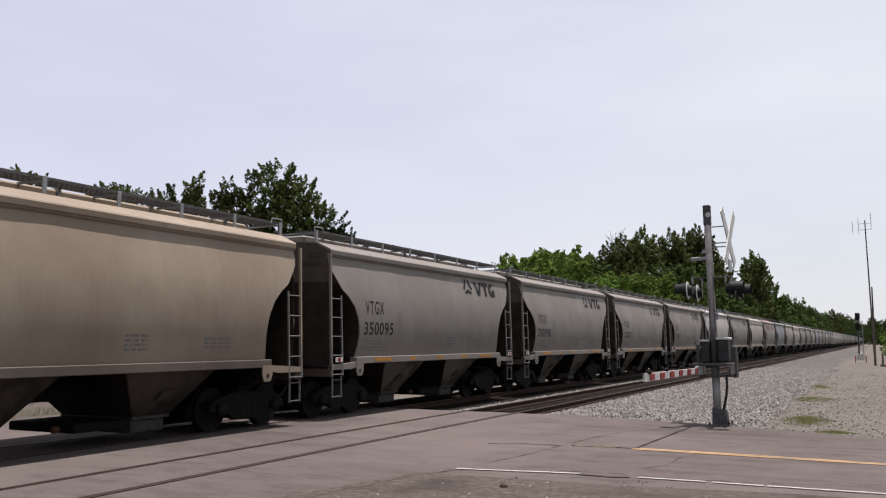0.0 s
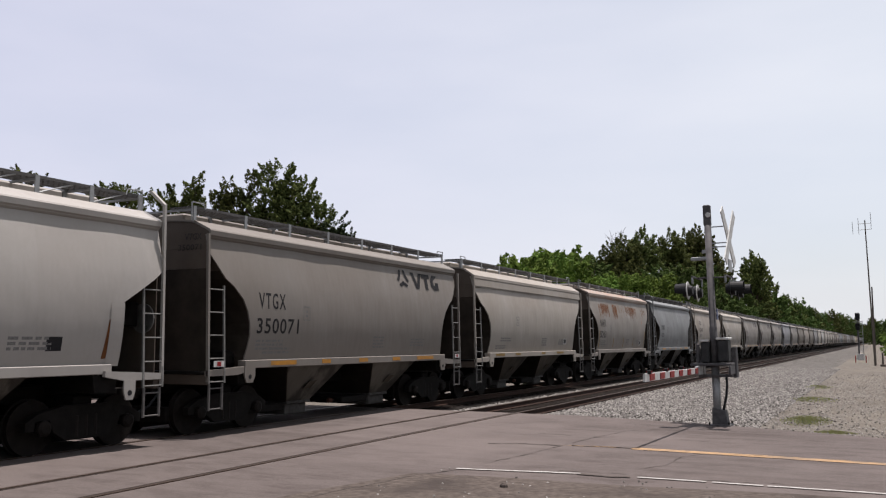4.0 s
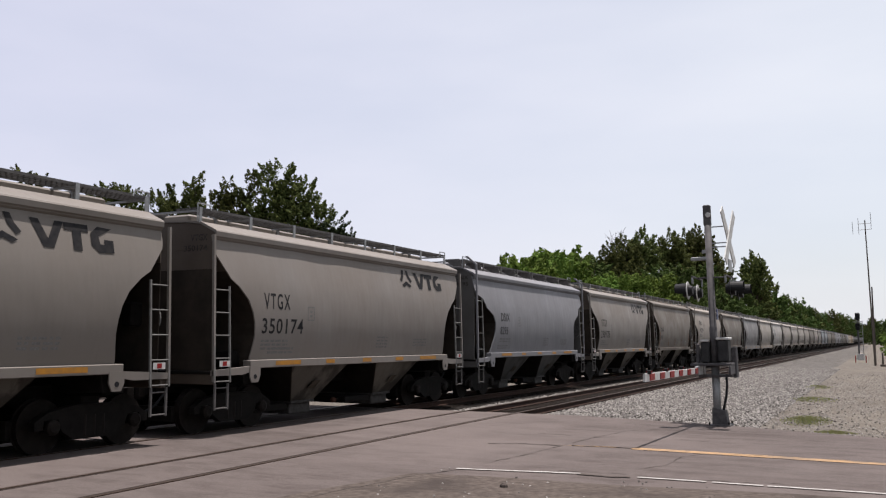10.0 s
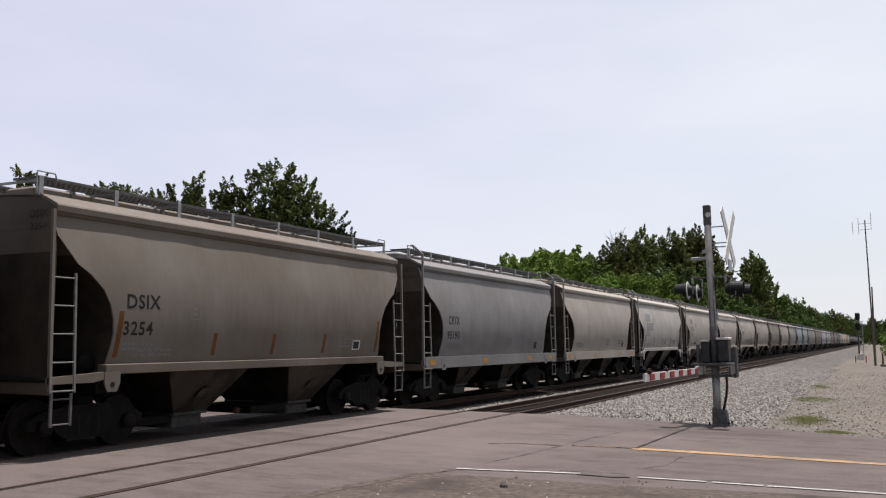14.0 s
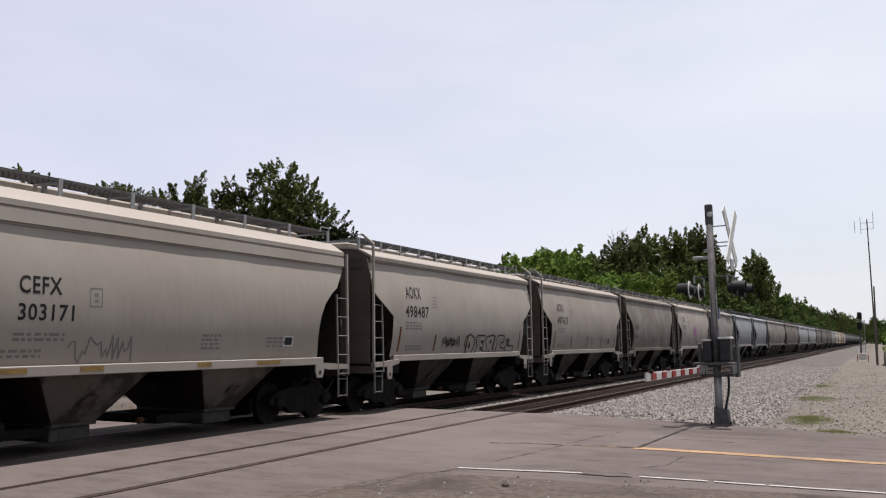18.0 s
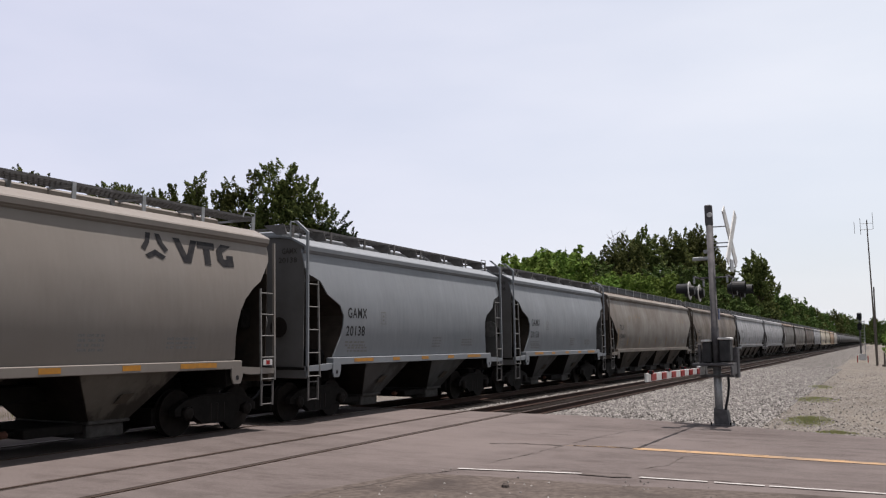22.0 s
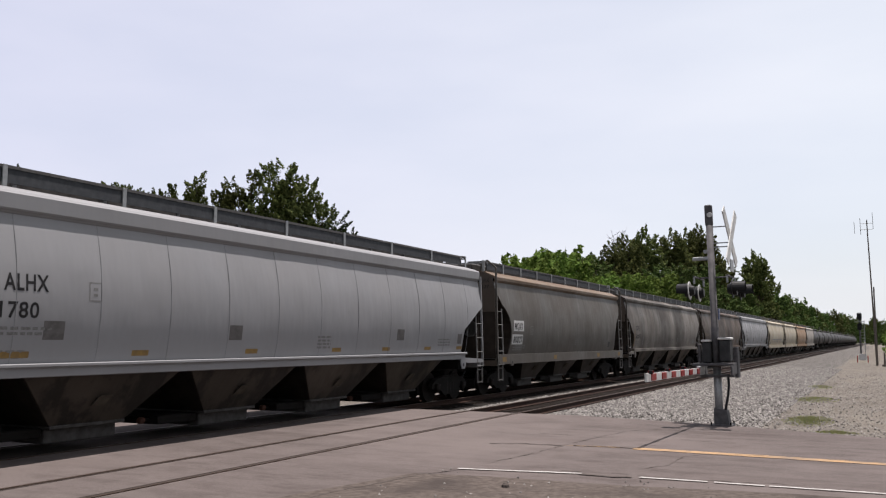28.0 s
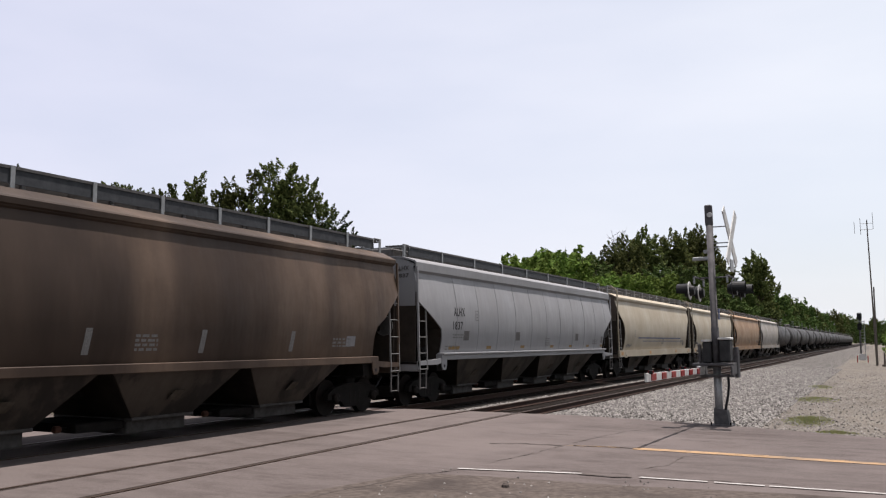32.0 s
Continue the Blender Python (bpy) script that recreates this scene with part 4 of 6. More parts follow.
VTG = car_paint("light_grey_paint", (0.1499, 0.1364, 0.1256), 0.30, (0.1185, 0.09811, 0.08148), 0.24)
VTG_B = car_paint("warm_grey_paint", (0.1373, 0.1239, 0.1117), 0.32, (0.1053, 0.08803, 0.07359), 0.16)
CREAM = car_paint("cream_paint", (0.225, 0.1872, 0.1437), 0.45, (0.112, 0.07392, 0.05307), 0.3)
WHITE_P = car_paint("chalky_white_paint", (0.257, 0.2438, 0.2288), 0.25, (0.174, 0.1488, 0.1308), 0.10)
PALE = car_paint("pale_grey_paint", (0.221, 0.2016, 0.1784), 0.28, (0.161, 0.1306, 0.108), 0.14)
TAN = car_paint("beige_paint", (0.1887, 0.1668, 0.1474), 0.22, (0.1537, 0.1261, 0.1018), 0.14)
BLUE_L = car_paint("lavender_grey_paint", (0.139, 0.138, 0.148), 0.18, (0.112, 0.108, 0.110), 0.10)
BLUE_G = car_paint("blue_grey_paint", (0.134, 0.142, 0.152), 0.15, (0.112, 0.12, 0.126), 0.08)
BLUE_D = car_paint("dusty_blue_grey_paint", (0.122, 0.126, 0.130), 0.25, (0.116, 0.112, 0.108), 0.10)
RUSTY = car_paint("rusting_grey_paint", (0.156, 0.144, 0.1318), 0.30, (0.116, 0.09139, 0.07229), 0.18, rust=0.25)
SLATE = car_paint("slate_grey_paint", (0.142, 0.1363, 0.1354), 0.35, (0.086, 0.07872, 0.07503), 0.22)
MUD = car_paint("muddy_grey_paint", (0.122, 0.1075, 0.09242), 0.50, (0.066, 0.04896, 0.0366), 0.35, spread=0.05)
GRIME = car_paint("grimy_brown_paint", (0.08078, 0.05333, 0.03614), 0.45, (0.01763, 0.009614, 0.005749), 0.95, blotch=0.7, spread=0.05)
GRIME_L = car_paint("dusty_brown_grey_paint", (0.122, 0.09696, 0.07503), 0.55, (0.034, 0.02304, 0.01556), 0.85, blotch=0.5, spread=0.03)
IVORY = car_paint("ivory_paint", (0.285, 0.2515, 0.1903), 0.3, (0.17, 0.1296, 0.0915), 0.15)
STREAKED = car_paint("streaked_grey_paint", (0.1332, 0.1174, 0.1028), 0.40, (0.02323, 0.0171, 0.01276), 0.75, blotch=0.85)
SILVER = car_paint("silver_grey_paint", (0.1764, 0.1764, 0.1823), 0.28, (0.1562, 0.1512, 0.1512), 0.14)
BRONZE = car_paint("weathered_grey_paint", (0.05645, 0.0522, 0.04674), 0.35, (0.0572, 0.04461, 0.03598), 0.3)
ORANGE = car_paint("faded_orange_tan_paint", (0.206, 0.1277, 0.06753), 0.4, (0.155, 0.09523, 0.0624), 0.25)
# hopper bays: dirt, plus the shade under the cars darkened into the paint
BAY = car_paint("dusty_shaded_hopper_paint", (0.08432, 0.07643, 0.06464), 0.5, (0.03373, 0.02698, 0.02022), 0.4, patch=0.85)
BAY_G = car_paint("dusty_shaded_grey_hopper_paint", (0.05022, 0.05222, 0.05342), 0.4, (0.02812, 0.02572, 0.02329), 0.4, patch=0.75)
BAY_D = car_paint("dirty_shaded_hopper_paint", (0.04015, 0.03129, 0.02362), 0.6, (0.01594, 0.01181, 0.008856), 0.5, patch=0.85)
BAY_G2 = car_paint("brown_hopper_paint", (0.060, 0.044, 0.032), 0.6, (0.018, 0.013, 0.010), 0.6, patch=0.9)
BAY_K = car_paint("shaded_black_hopper_paint", (0.026, 0.020, 0.016), 0.5, (0.012, 0.009, 0.007), 0.5)
# car ends: dirt, and the shade of the sunless side, in one darker paint
END_BROWN = car_paint("dirty_shaded_end_paint", (0.078, 0.06144, 0.04941), 0.45, (0.026, 0.01824, 0.01327), 0.35)
END_GREY = car_paint("dirty_shaded_grey_end_paint", (0.092, 0.08928, 0.08784), 0.45, (0.034, 0.02976, 0.02654), 0.3)
DIRTY_SILL = car_paint("dirt_caked_sill_paint", (0.098, 0.081, 0.067), 0.5, (0.044, 0.033, 0.025), 0.5)
ROOF_TAN = car_paint("tan_roof_paint", (0.1204, 0.0887, 0.06251), 0.5, (0.0672, 0.04032, 0.0246), 0.45)
ROOF_RUST = car_paint("rusted_roof_paint", (0.228, 0.1939, 0.1684), 0.2, (0.186, 0.119, 0.0851), 0.2, rust=0.75)

# where the leading corner of each car stands when the train's run is zero
SLACK = [0.0] * 9 + [-0.1] * 8 + [-0.25] * 6 + [0.17] * 6 + [0.1] * 3
LEAD = [-253.83 + 12.789 * (k - 1) + SLACK[k] for k in range(32)] + [142.54, 163.8, 185.1, 206.4, 227.75, 245.2, 266.5, 287.75, 309.1, 328.7, 348.3, 367.9]
# kind, paint, under-paint, label, mark, number
CARS = [
    ("small_round", CREAM, BAY_D, "sunlit cream covered hopper with rust-stained lower side", "", ""),
    ("small_round", VTG, BAY, "light grey covered hopper with rounded ends", "VTGX", "350095"),
    ("small_round", VTG, BAY, "light grey covered hopper with rounded ends", "VTGX", "350090"),
    ("small_round", VTG, BAY, "light grey covered hopper with rounded ends", "VTGX", "350087"),
    ("small_round", VTG_B, BAY, "light grey covered hopper with rounded ends", "VTGX", "350059"),
    ("small_angle", WHITE_P, BAY, "chalky white covered hopper with grey repainted patches", "WFRX", "811761"),
    ("small_round", VTG_B, BAY, "light grey covered hopper with rounded ends", "VTGX", "350071"),
    ("small_lip", PALE, BAY_D, "pale grey covered hopper with white roof edge", "", ""),
    ("small_round", RUSTY, BAY, "grey covered hopper with rust running from its roof", "NAHX", "502450"),
    ("small_step", BLUE_D, BAY_G, "blue-grey covered hopper with stepped ends", "DSIX", "8154"),
    ("small_angle", TAN, BAY_D, "beige covered hopper with angular ends", "AOKX", "497447"),
    ("small_lip", PALE, BAY_D, "pale grey covered hopper with yellow tape and scrawls", "CEFX", "303137"),
    ("small_round", VTG, BAY, "light grey covered hopper with rounded ends", "VTGX", "350076"),
    ("small_round", VTG_B, BAY, "light grey covered hopper with rounded ends", "VTGX", "350177"),
    ("small_round", VTG, BAY, "light grey covered hopper with rounded ends", "VTGX", "350174"),
    ("small_step", BLUE_L, BAY_G, "lavender-grey covered hopper with stepped ends", "DSIX", "8295"),
    ("small_round", VTG, BAY, "light grey covered hopper with rounded ends", "VTGX", "350178"),
    ("small_round", MUD, BAY, "muddy grey covered hopper with rounded ends", "DSIX", "3569"),
    ("small_angle", TAN, BAY_D, "beige covered hopper with angular ends", "AOKX", "497259"),
    ("small_round", MUD, BAY_D, "muddy grey covered hopper with rounded ends", "DSIX", "3254"),
    ("small_full", SLATE, BAY_D, "slate grey covered hopper with a deep white sill", "CRYX", "95190"),
    ("small_full", PALE, BAY_D, "pale grey covered hopper with a deep sill", "", ""),
    ("small_angle", WHITE_P, BAY, "chalky white covered hopper with grey repainted patches", "", ""),
    ("small_angle", PALE, BAY_D, "pale grey covered hopper with angular ends", "DSIX", "1175"),
    ("small_lip", PALE, BAY, "pale grey covered hopper with yellow tape along its sill", "CEFX", "303171"),
    ("small_angle", PALE, BAY_D, "pale grey covered hopper with dark graffiti", "AOKX", "498487"),
    ("small_angle", TAN, BAY_D, "beige covered hopper with angular ends", "AOKX", "497437"),
    ("small_round", MUD, BAY_D, "muddy grey covered hopper with rust stripes", "DSIX", "3596"),
    ("small_angle", TAN, BAY_D, "beige covered hopper with a pink spray-paint blot", "DSIX", "1250"),
    ("small_round", VTG_B, BAY, "light grey covered hopper with rounded ends", "VTGX", "350082"),
    ("small_step", BLUE_G, BAY_G, "clean blue-grey covered hopper with stepped ends", "GAMX", "20138"),
    ("small_step", BLUE_G, BAY_G, "clean blue-grey covered hopper with stepped ends", "GAMX", "20136"),
    ("long_round", MUD, BAY_D, "long muddy beige covered hopper with four bays", "TILX", "638069"),
    ("long_round", GRIME_L, BAY_D, "long dusty brown-grey covered hopper with four bays", "SOXX", "638430"),
    ("long_square", SILVER, BAY_D, "long silver-grey covered hopper with ribbed side sheets", "ALHX", ""),
    ("long_square", SILVER, BAY_D, "long silver-grey covered hopper with ribbed side sheets", "ALHX", "1780"),
    ("mid_full", BRONZE, BAY_K, "weathered grey covered hopper with a deep sill", "MQRX", "80037"),
    ("long_round", STREAKED, BAY_G2, "long grey covered hopper streaked with dark grime", "CEFX", "380095"),
    ("long_round", GRIME, BAY_D, "long grimy brown-grey covered hopper with four bays", "TILX", "640715"),
    ("long_square", SILVER, BAY_D, "long silver-grey covered hopper with ribbed side sheets", "ALHX", "1837"),
    ("mid_long", IVORY, BAY_D, "ivory covered hopper with a faded blue stripe", "", ""),
    ("mid_long", IVORY, BAY_D, "ivory covered hopper with a deep sill", "", ""),
    ("mid_long", ORANGE, BAY_D, "faded orange-tan covered hopper", "", ""),
    ("mid_long", PALE, BAY_D, "pale grey covered hopper with a deep sill", "", ""),
]
# mark and number: distance behind the leading corner, heights of the two lines, letter height
MARKS = {"small_round": (1.53, 2.58, 2.05, 0.34), "small_lip": (2.2, 2.62, 2.14, 0.27), "small_angle": (1.62, 3.06, 2.54, 0.33), "small_step": (1.66, 2.46, 2.02, 0.25),
         "small_full": (1.6, 2.4, 1.95, 0.25), "long_round": (1.6, 2.46, 2.02, 0.25), "long_square": (2.25, 2.66, 2.24, 0.26), "mid_full": (1.55, 2.3, 1.82, 0.25),
         "mid_long": (1.55, 2.3, 1.82, 0.25)}


def emblem(car, y):
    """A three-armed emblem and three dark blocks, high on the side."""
    def poly(pts, top, foot):
        pts = [(y + a, foot + (top - foot) * b) for a, b in pts]
        part("emblem_shape", ([(side_at(a, z) + 0.010, a, z) for a, z in pts], [tuple(range(len(pts)))]), M_LETTER, car)
    poly([(0.20, 1.0), (0.32, 1.0), (0.26, 0.62), (0.14, 0.28), (0.04, 0.40), (0.16, 0.68)], 3.87, 3.39)
    poly([(0.42, 1.0), (0.54, 1.0), (0.60, 0.68), (0.72, 0.40), (0.62, 0.28), (0.48, 0.62)], 3.87, 3.39)
    poly([(0.12, 0.12), (0.38, 0.36), (0.64, 0.12), (0.54, 0.0), (0.38, 0.14), (0.22, 0.0)], 3.87, 3.39)
    poly([(0.88, 1.0), (1.05, 1.0), (1.21, 0.32), (1.37, 1.0), (1.54, 1.0), (1.31, 0.0), (1.11, 0.0)], 3.84, 3.38)
    poly([(1.54, 1.0), (2.03, 1.0), (2.03, 0.72), (1.88, 0.72), (1.88, 0.0), (1.70, 0.0), (1.70, 0.72), (1.54, 0.72)], 3.84, 3.38)
    poly([(2.54, 0.96), (2.24, 1.0), (2.08, 0.72), (2.08, 0.26), (2.24, 0.0), (2.56, 0.04), (2.56, 0.52), (2.36, 0.52), (2.36, 0.32),
          (2.27, 0.34), (2.24, 0.62), (2.36, 0.76)], 3.84, 3.38)


def dress(car, kind, k, mark, number):
    """Lettering, tape and stencils of one car."""
    global WAVE_SEED, WAVE
    WAVE_SEED, WAVE = SPECS[kind]["seed"], SPECS[kind].get("dent", 0.01)
    rnd = random.Random(100 + k)
    half = SPECS[kind]["length"] / 2 - 0.62
    off, z1, z2, h = MARKS[kind]
    y = -half + off
    if mark == "DSIX" and kind == "small_step":
        y, z1, z2, h = y + 0.28, z1 + 0.12, z2 + 0.10, 0.28
    if mark == "DSIX" and kind == "small_angle":
        z1, z2, h = z1 + 0.06, z2 + 0.04, 0.34
    if mark == "WFRX":
        z1, z2 = z1 + 0.08, z2 + 0.08
    if mark == "AOKX":
        y += 0.10
    if mark == "DSIX" and kind == "small_round":
        z1, z2, h = z1 - 0.12, z2 - 0.06, 0.25
    wide = mark == "VTGX"
    if mark:
        lettering(car, mark, y, z1, h, {"VTGX": 0.93, "AOKX": 0.92, "WFRX": 0.95, "NAHX": 0.92, "GAMX": 0.9}.get(mark, 0.95 if kind == "small_angle" else 0.80), bold=0.012 if wide else 0.018, space=1.25 if wide else 1.1)
    if number:
        lettering(car, number, y - (0.0 if kind == "small_lip" else 0.06), z2 + (0.06 if kind == "small_lip" else 0.0), h * 0.95, len(number) * (0.25 if wide else 0.235 if kind == "small_angle" else 0.175), bold=0.013 if wide else 0.018)
    bars(car, y - 0.05, z2 - 0.14, 3 if h > 0.3 else 2, 0.95, rnd)
    # classification box
    yb, zb = y + (1.35 if kind == "small_lip" else 1.6), z2 + 0.30
    g = empty_geo()
    for a, b, c, d in ((0, 0.27, 0, 0.022), (0, 0.27, 0.30, 0.322), (0, 0.022, 0.022, 0.30), (0.248, 0.27, 0.022, 0.30), (0.09, 0.18, 0.08, 0.13), (0.09, 0.18, 0.18, 0.23)):
        q = side_quad(yb + a, yb + b, zb + c, zb + d)
        i = len(g[0])
        g[0].extend(q[0])
        g[1].extend(tuple(v + i for v in f) for f in q[1])
    part("stencil_box", g, M_FAINT, car)
    if mark:
        end_lettering(car, mark, half, 3.93, 0.13, lerp_table(CUTS[SPECS[kind]["cut"]], 4.0))
        if number:
            end_lettering(car, number, half, 3.72, 0.12, lerp_table(CUTS[SPECS[kind]["cut"]], 4.0))
    bars(car, half - 3.2, 1.95, 3, 0.8, rnd)
    bars(car, -half + 1.75, 1.74, 2, 0.95, rnd)
    bars(car, 0.55, 2.0, 4, 0.55, rnd)
    c = CUTS[SPECS[kind]["cut"]][0][1]
    if k == 0:
        pass
    elif kind == "small_step" or wide:
        for a, w in ((-half + 1.95, 0.93), (-half + 3.9, 0.36), (-half + 5.55, 0.42), (-half + 7.25, 0.42), (-half + 8.66, 1.0)):
            g = box(empty_geo(), 1.6105, 1.614, a, a + w, 1.36 if kind == "small_round" else 1.37, 1.455)
            part("reflector_tape", g, M_REFLECT, car)
    elif kind == "small_lip":
        for a, w in ((-half + c + 0.4, 0.8), (-half + c + 2.2, 0.5), (0.4, 0.4), (2.2, 0.8)):
            part("reflector_tape", box(empty_geo(), 1.6105, 1.614, a, a + w, 1.37, 1.455), M_OCHRE, car)
        bars(car, -1.6, 1.46, 1, 1.5, rnd, tall=0.05)
        decal(car, "white_plate", half - 2.6, half - 2.25, 1.75, 1.98, M_WHITE)
        part("placard", side_quad(half - 2.56, half - 2.29, 1.78, 1.95, 0.004), M_BLACK, car)
    elif kind == "small_angle":
        for a in (-half + 1.28, -half + 3.45, -half + 5.7, -half + 7.9, half - 1.35):
            decal(car, "rust_stripe", a, a + 0.10, 1.58, 2.05 if abs(a) < half - 1.5 else 2.25, M_RUSTBAR, 0.0025, 0.12)
        decal(car, "placard", half - 2.5, half - 2.2, 1.72, 1.95, M_BLACK)
        for a in (-half + 0.95, half - 1.25):
            part("corner_gusset", side_quad(a, a + 0.3, 1.45, 2.55, 0.012), CARS[k][1], car)
    elif kind in ("long_square",):
        for a in (-half + 2.0, -half + 4.9, -half + 8.0, 1.2, 3.6, 6.0, half - 1.9):
            decal(car, "reflector_tape", a, a + (0.8 if a < -half + 2.5 else 0.4), 1.62, 1.72, M_OCHRE)
        for a in (-half + 3.0, -2.6, 4.3):
            decal(car, "grey_patch", a, a + 0.4, 1.9, 2.2, M_STEP)
        decal(car, "placard", half - 1.9, half - 1.6, 1.8, 2.1, M_STEP)
    elif kind == "long_round":
        decal(car, "ochre_stripe", -half + 1.28, -half + 1.38, 1.62, 2.5, M_OCHRE, 0.0025, 0.05)
        for a in (-half + 3.1, -half + 5.6, -0.6, 2.2, 5.1):
            decal(car, "ochre_stripe", a, a + 0.14, 1.65, 2.1, M_OCHRE if k == 32 else M_FAINT, 0.0025, 0.1)
        decal(car, "placard", half - 2.6, half - 2.2, 1.75, 2.0, M_PATCH)
    elif kind in ("small_full", "mid_full", "mid_long"):
        for a in (-half + 0.35, -half + 0.35 + half * 0.66, half * 0.45, half - 0.9):
            part("reflector_tape", box(empty_geo(), 1.6105, 1.614, a, a + 0.36, 1.17, 1.33), M_REFLECT if k != 36 else M_OCHRE, car)
        decal(car, "placard", half - 2.4, half - 2.1, 1.6, 1.85, M_BLACK)
    if kind == "small_round" and mark == "VTGX":
        for a in (-half + 0.12, half - 0.42):
            plate = part("safety_plate", box(empty_geo(), 1.612, 1.624, a, a + 0.30, 1.37, 1.49), M_WHITE, car)
            part("red_square", box(empty_geo(), 1.6245, 1.627, a + 0.09, a + 0.21, 1.385, 1.475), M_RED, plate)
    if kind == "small_round" and mark == "VTGX":
        emblem(car, -half + 7.66)
    if kind == "small_round" and mark in ("DSIX", "NAHX"):
        for a in (-half + 1.3, -half + 3.8, -half + 5.7, -half + 7.65, -half + 10.05):
            decal(car, "rust_stripe", a, a + 0.11, 1.60, 2.04 if abs(a) < half - 1.5 else 2.4, M_OCHRE if mark == "NAHX" else M_RUSTBAR, 0.0025, 0.08)
        decal(car, "white_plate", half - 2.55, half - 2.2, 1.66, 1.90, M_WHITE)
        part("placard", side_quad(half - 2.52, half - 2.25, 1.69, 1.87, 0.004), M_BLACK, car)


BUILT = []
for k, (kind, paint, under, label, mark, number) in enumerate(CARS):
    car = copy_thing(MASTERS[kind], Matrix.Identity(4))
    tagged(car, label)
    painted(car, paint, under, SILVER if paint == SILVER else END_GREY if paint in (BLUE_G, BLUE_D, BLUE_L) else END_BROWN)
    BUILT.append((car, kind))
for kind, ob in MASTERS.items():
    for o in (*ob.children_recursive, ob):
        bpy.data.objects.remove(o)
for k, (car, kind) in enumerate(BUILT):
    dress(car, kind, k, CARS[k][4], CARS[k][5])

# ---------------------------------------------------------------- what sets single cars apart


def streaks(car, groups, seed, material, name="rust_streak", top=3.72):
    """Rust that has run down the side from the roof's edge."""
    rnd = random.Random(seed)
    g = empty_geo()
    for a, b, n, deep in groups:
        for _ in range(n):
            y = rnd.uniform(a, b)
            w = rnd.uniform(0.008, 0.04)
            z1 = top - rnd.uniform(0, 0.14)
            q = side_quad(y, y + w, z1 - deep * rnd.uniform(0.3, 1.0), z1, 0.0025)
            i = len(g[0])
            g[0].extend(q[0])
            g[1].extend(tuple(v + i for v in f) for f in q[1])
    return part(name, g, material, car)


def letter_strokes(shape, y, z, w, h):
    return [[(y + a * w, z + b * h) for a, b in stroke] for stroke in shape]


def single(k):
    global WAVE_SEED, WAVE
    WAVE_SEED, WAVE = SPECS[BUILT[k][1]]["seed"], SPECS[BUILT[k][1]].get("dent", 0.01)
    return BUILT[k][0], SPECS[BUILT[k][1]]["length"] / 2 - 0.62


car, half = single(8)
streaks(car, [(-half + 1.6, -half + 3.4, 60, 0.6), (-half + 2.0, -half + 2.6, 24, 0.7), (-half + 3.9, -half + 4.8, 44, 0.75), (-half + 6.5, -half + 8.7, 70, 0.5), (-half + 7.2, -half + 8.0, 24, 0.7), (-half + 9.6, -half + 10.6, 8, 0.55), (-half + 5.0, -half + 6.4, 9, 0.4)], 3, M_RUSTBAR)
for o in car.children:
    if kind_name(o) == "roof":
        o.material_slots[0].material = ROOF_RUST
for o in BUILT[36][0].children:
    if kind_name(o) == "roof":
        o.material_slots[0].material = ROOF_TAN
# cars whose sills are brown with dirt
for k in (0, 17, 19, 27):
    for o in BUILT[k][0].children:
        if kind_name(o) == "side_sill":
            o.material_slots[0].material = DIRTY_SILL
# fat outlined spray letters along the sill
car, half = single(25)
D_ = [[(0.1, 0), (0.2, 0.45), (0.05, 0.5), (0.15, 0.85), (0.5, 1.0), (0.85, 0.85), (0.95, 0.5), (0.75, 0.15), (0.45, 0.05), (0.3, 0.25), (0.1, 0)], [(0.4, 0.45), (0.5, 0.65), (0.55, 0.4), (0.4, 0.45)]]
E_ = [[(0.1, 0.05), (0.25, 0.5), (0.05, 0.8), (0.2, 0.95), (0.95, 0.95), (0.9, 0.7), (0.55, 0.68), (0.85, 0.55), (0.8, 0.4), (0.5, 0.38), (0.9, 0.25), (0.85, 0.08), (0.1, 0.05)]]
R_ = [[(0.05, 0.0), (0.25, 0.35), (0.05, 0.65), (0.15, 0.9), (0.75, 0.98), (0.95, 0.75), (0.7, 0.5), (0.95, 0.05), (0.65, 0.02), (0.45, 0.3), (0.3, 0.02), (0.05, 0.0)], [(0.4, 0.65), (0.6, 0.75), (0.55, 0.6), (0.4, 0.65)]]
C_ = [[(0.1, 0.1), (0.2, 0.55), (0.1, 0.85), (0.3, 0.97), (0.9, 0.95), (0.85, 0.65), (0.6, 0.62), (0.55, 0.4), (0.9, 0.35), (0.85, 0.15), (0.3, 0.1), (0.15, -0.1)]]
A_ = [[(0.0, 0.4), (0.4, 0.7), (0.4, 0.55), (0.95, 0.55), (0.95, 0.2), (0.5, 0.22), (0.5, 0.05), (0.0, 0.4)]]
strokes = []
for k, shape in enumerate((D_, E_, R_, C_, A_)):
    strokes += letter_strokes(shape, -half + 5.55 + 0.84 * k, 1.36, 0.86, 0.72 if k < 4 else 0.6)
scrawl(car, strokes, 0.055, M_LETTER)
rnd = random.Random(9)
pts = [(-half + 4.0 + 1.25 * j / 22, 1.82 + (0.26 if j % 2 else -0.2) * rnd.uniform(0.4, 1.0)) for j in range(23)]
scrawl(car, [pts, [(p[0] + 0.05, p[1] * 0.6 + 0.72) for p in pts[4:16]]], 0.03, M_LETTER)
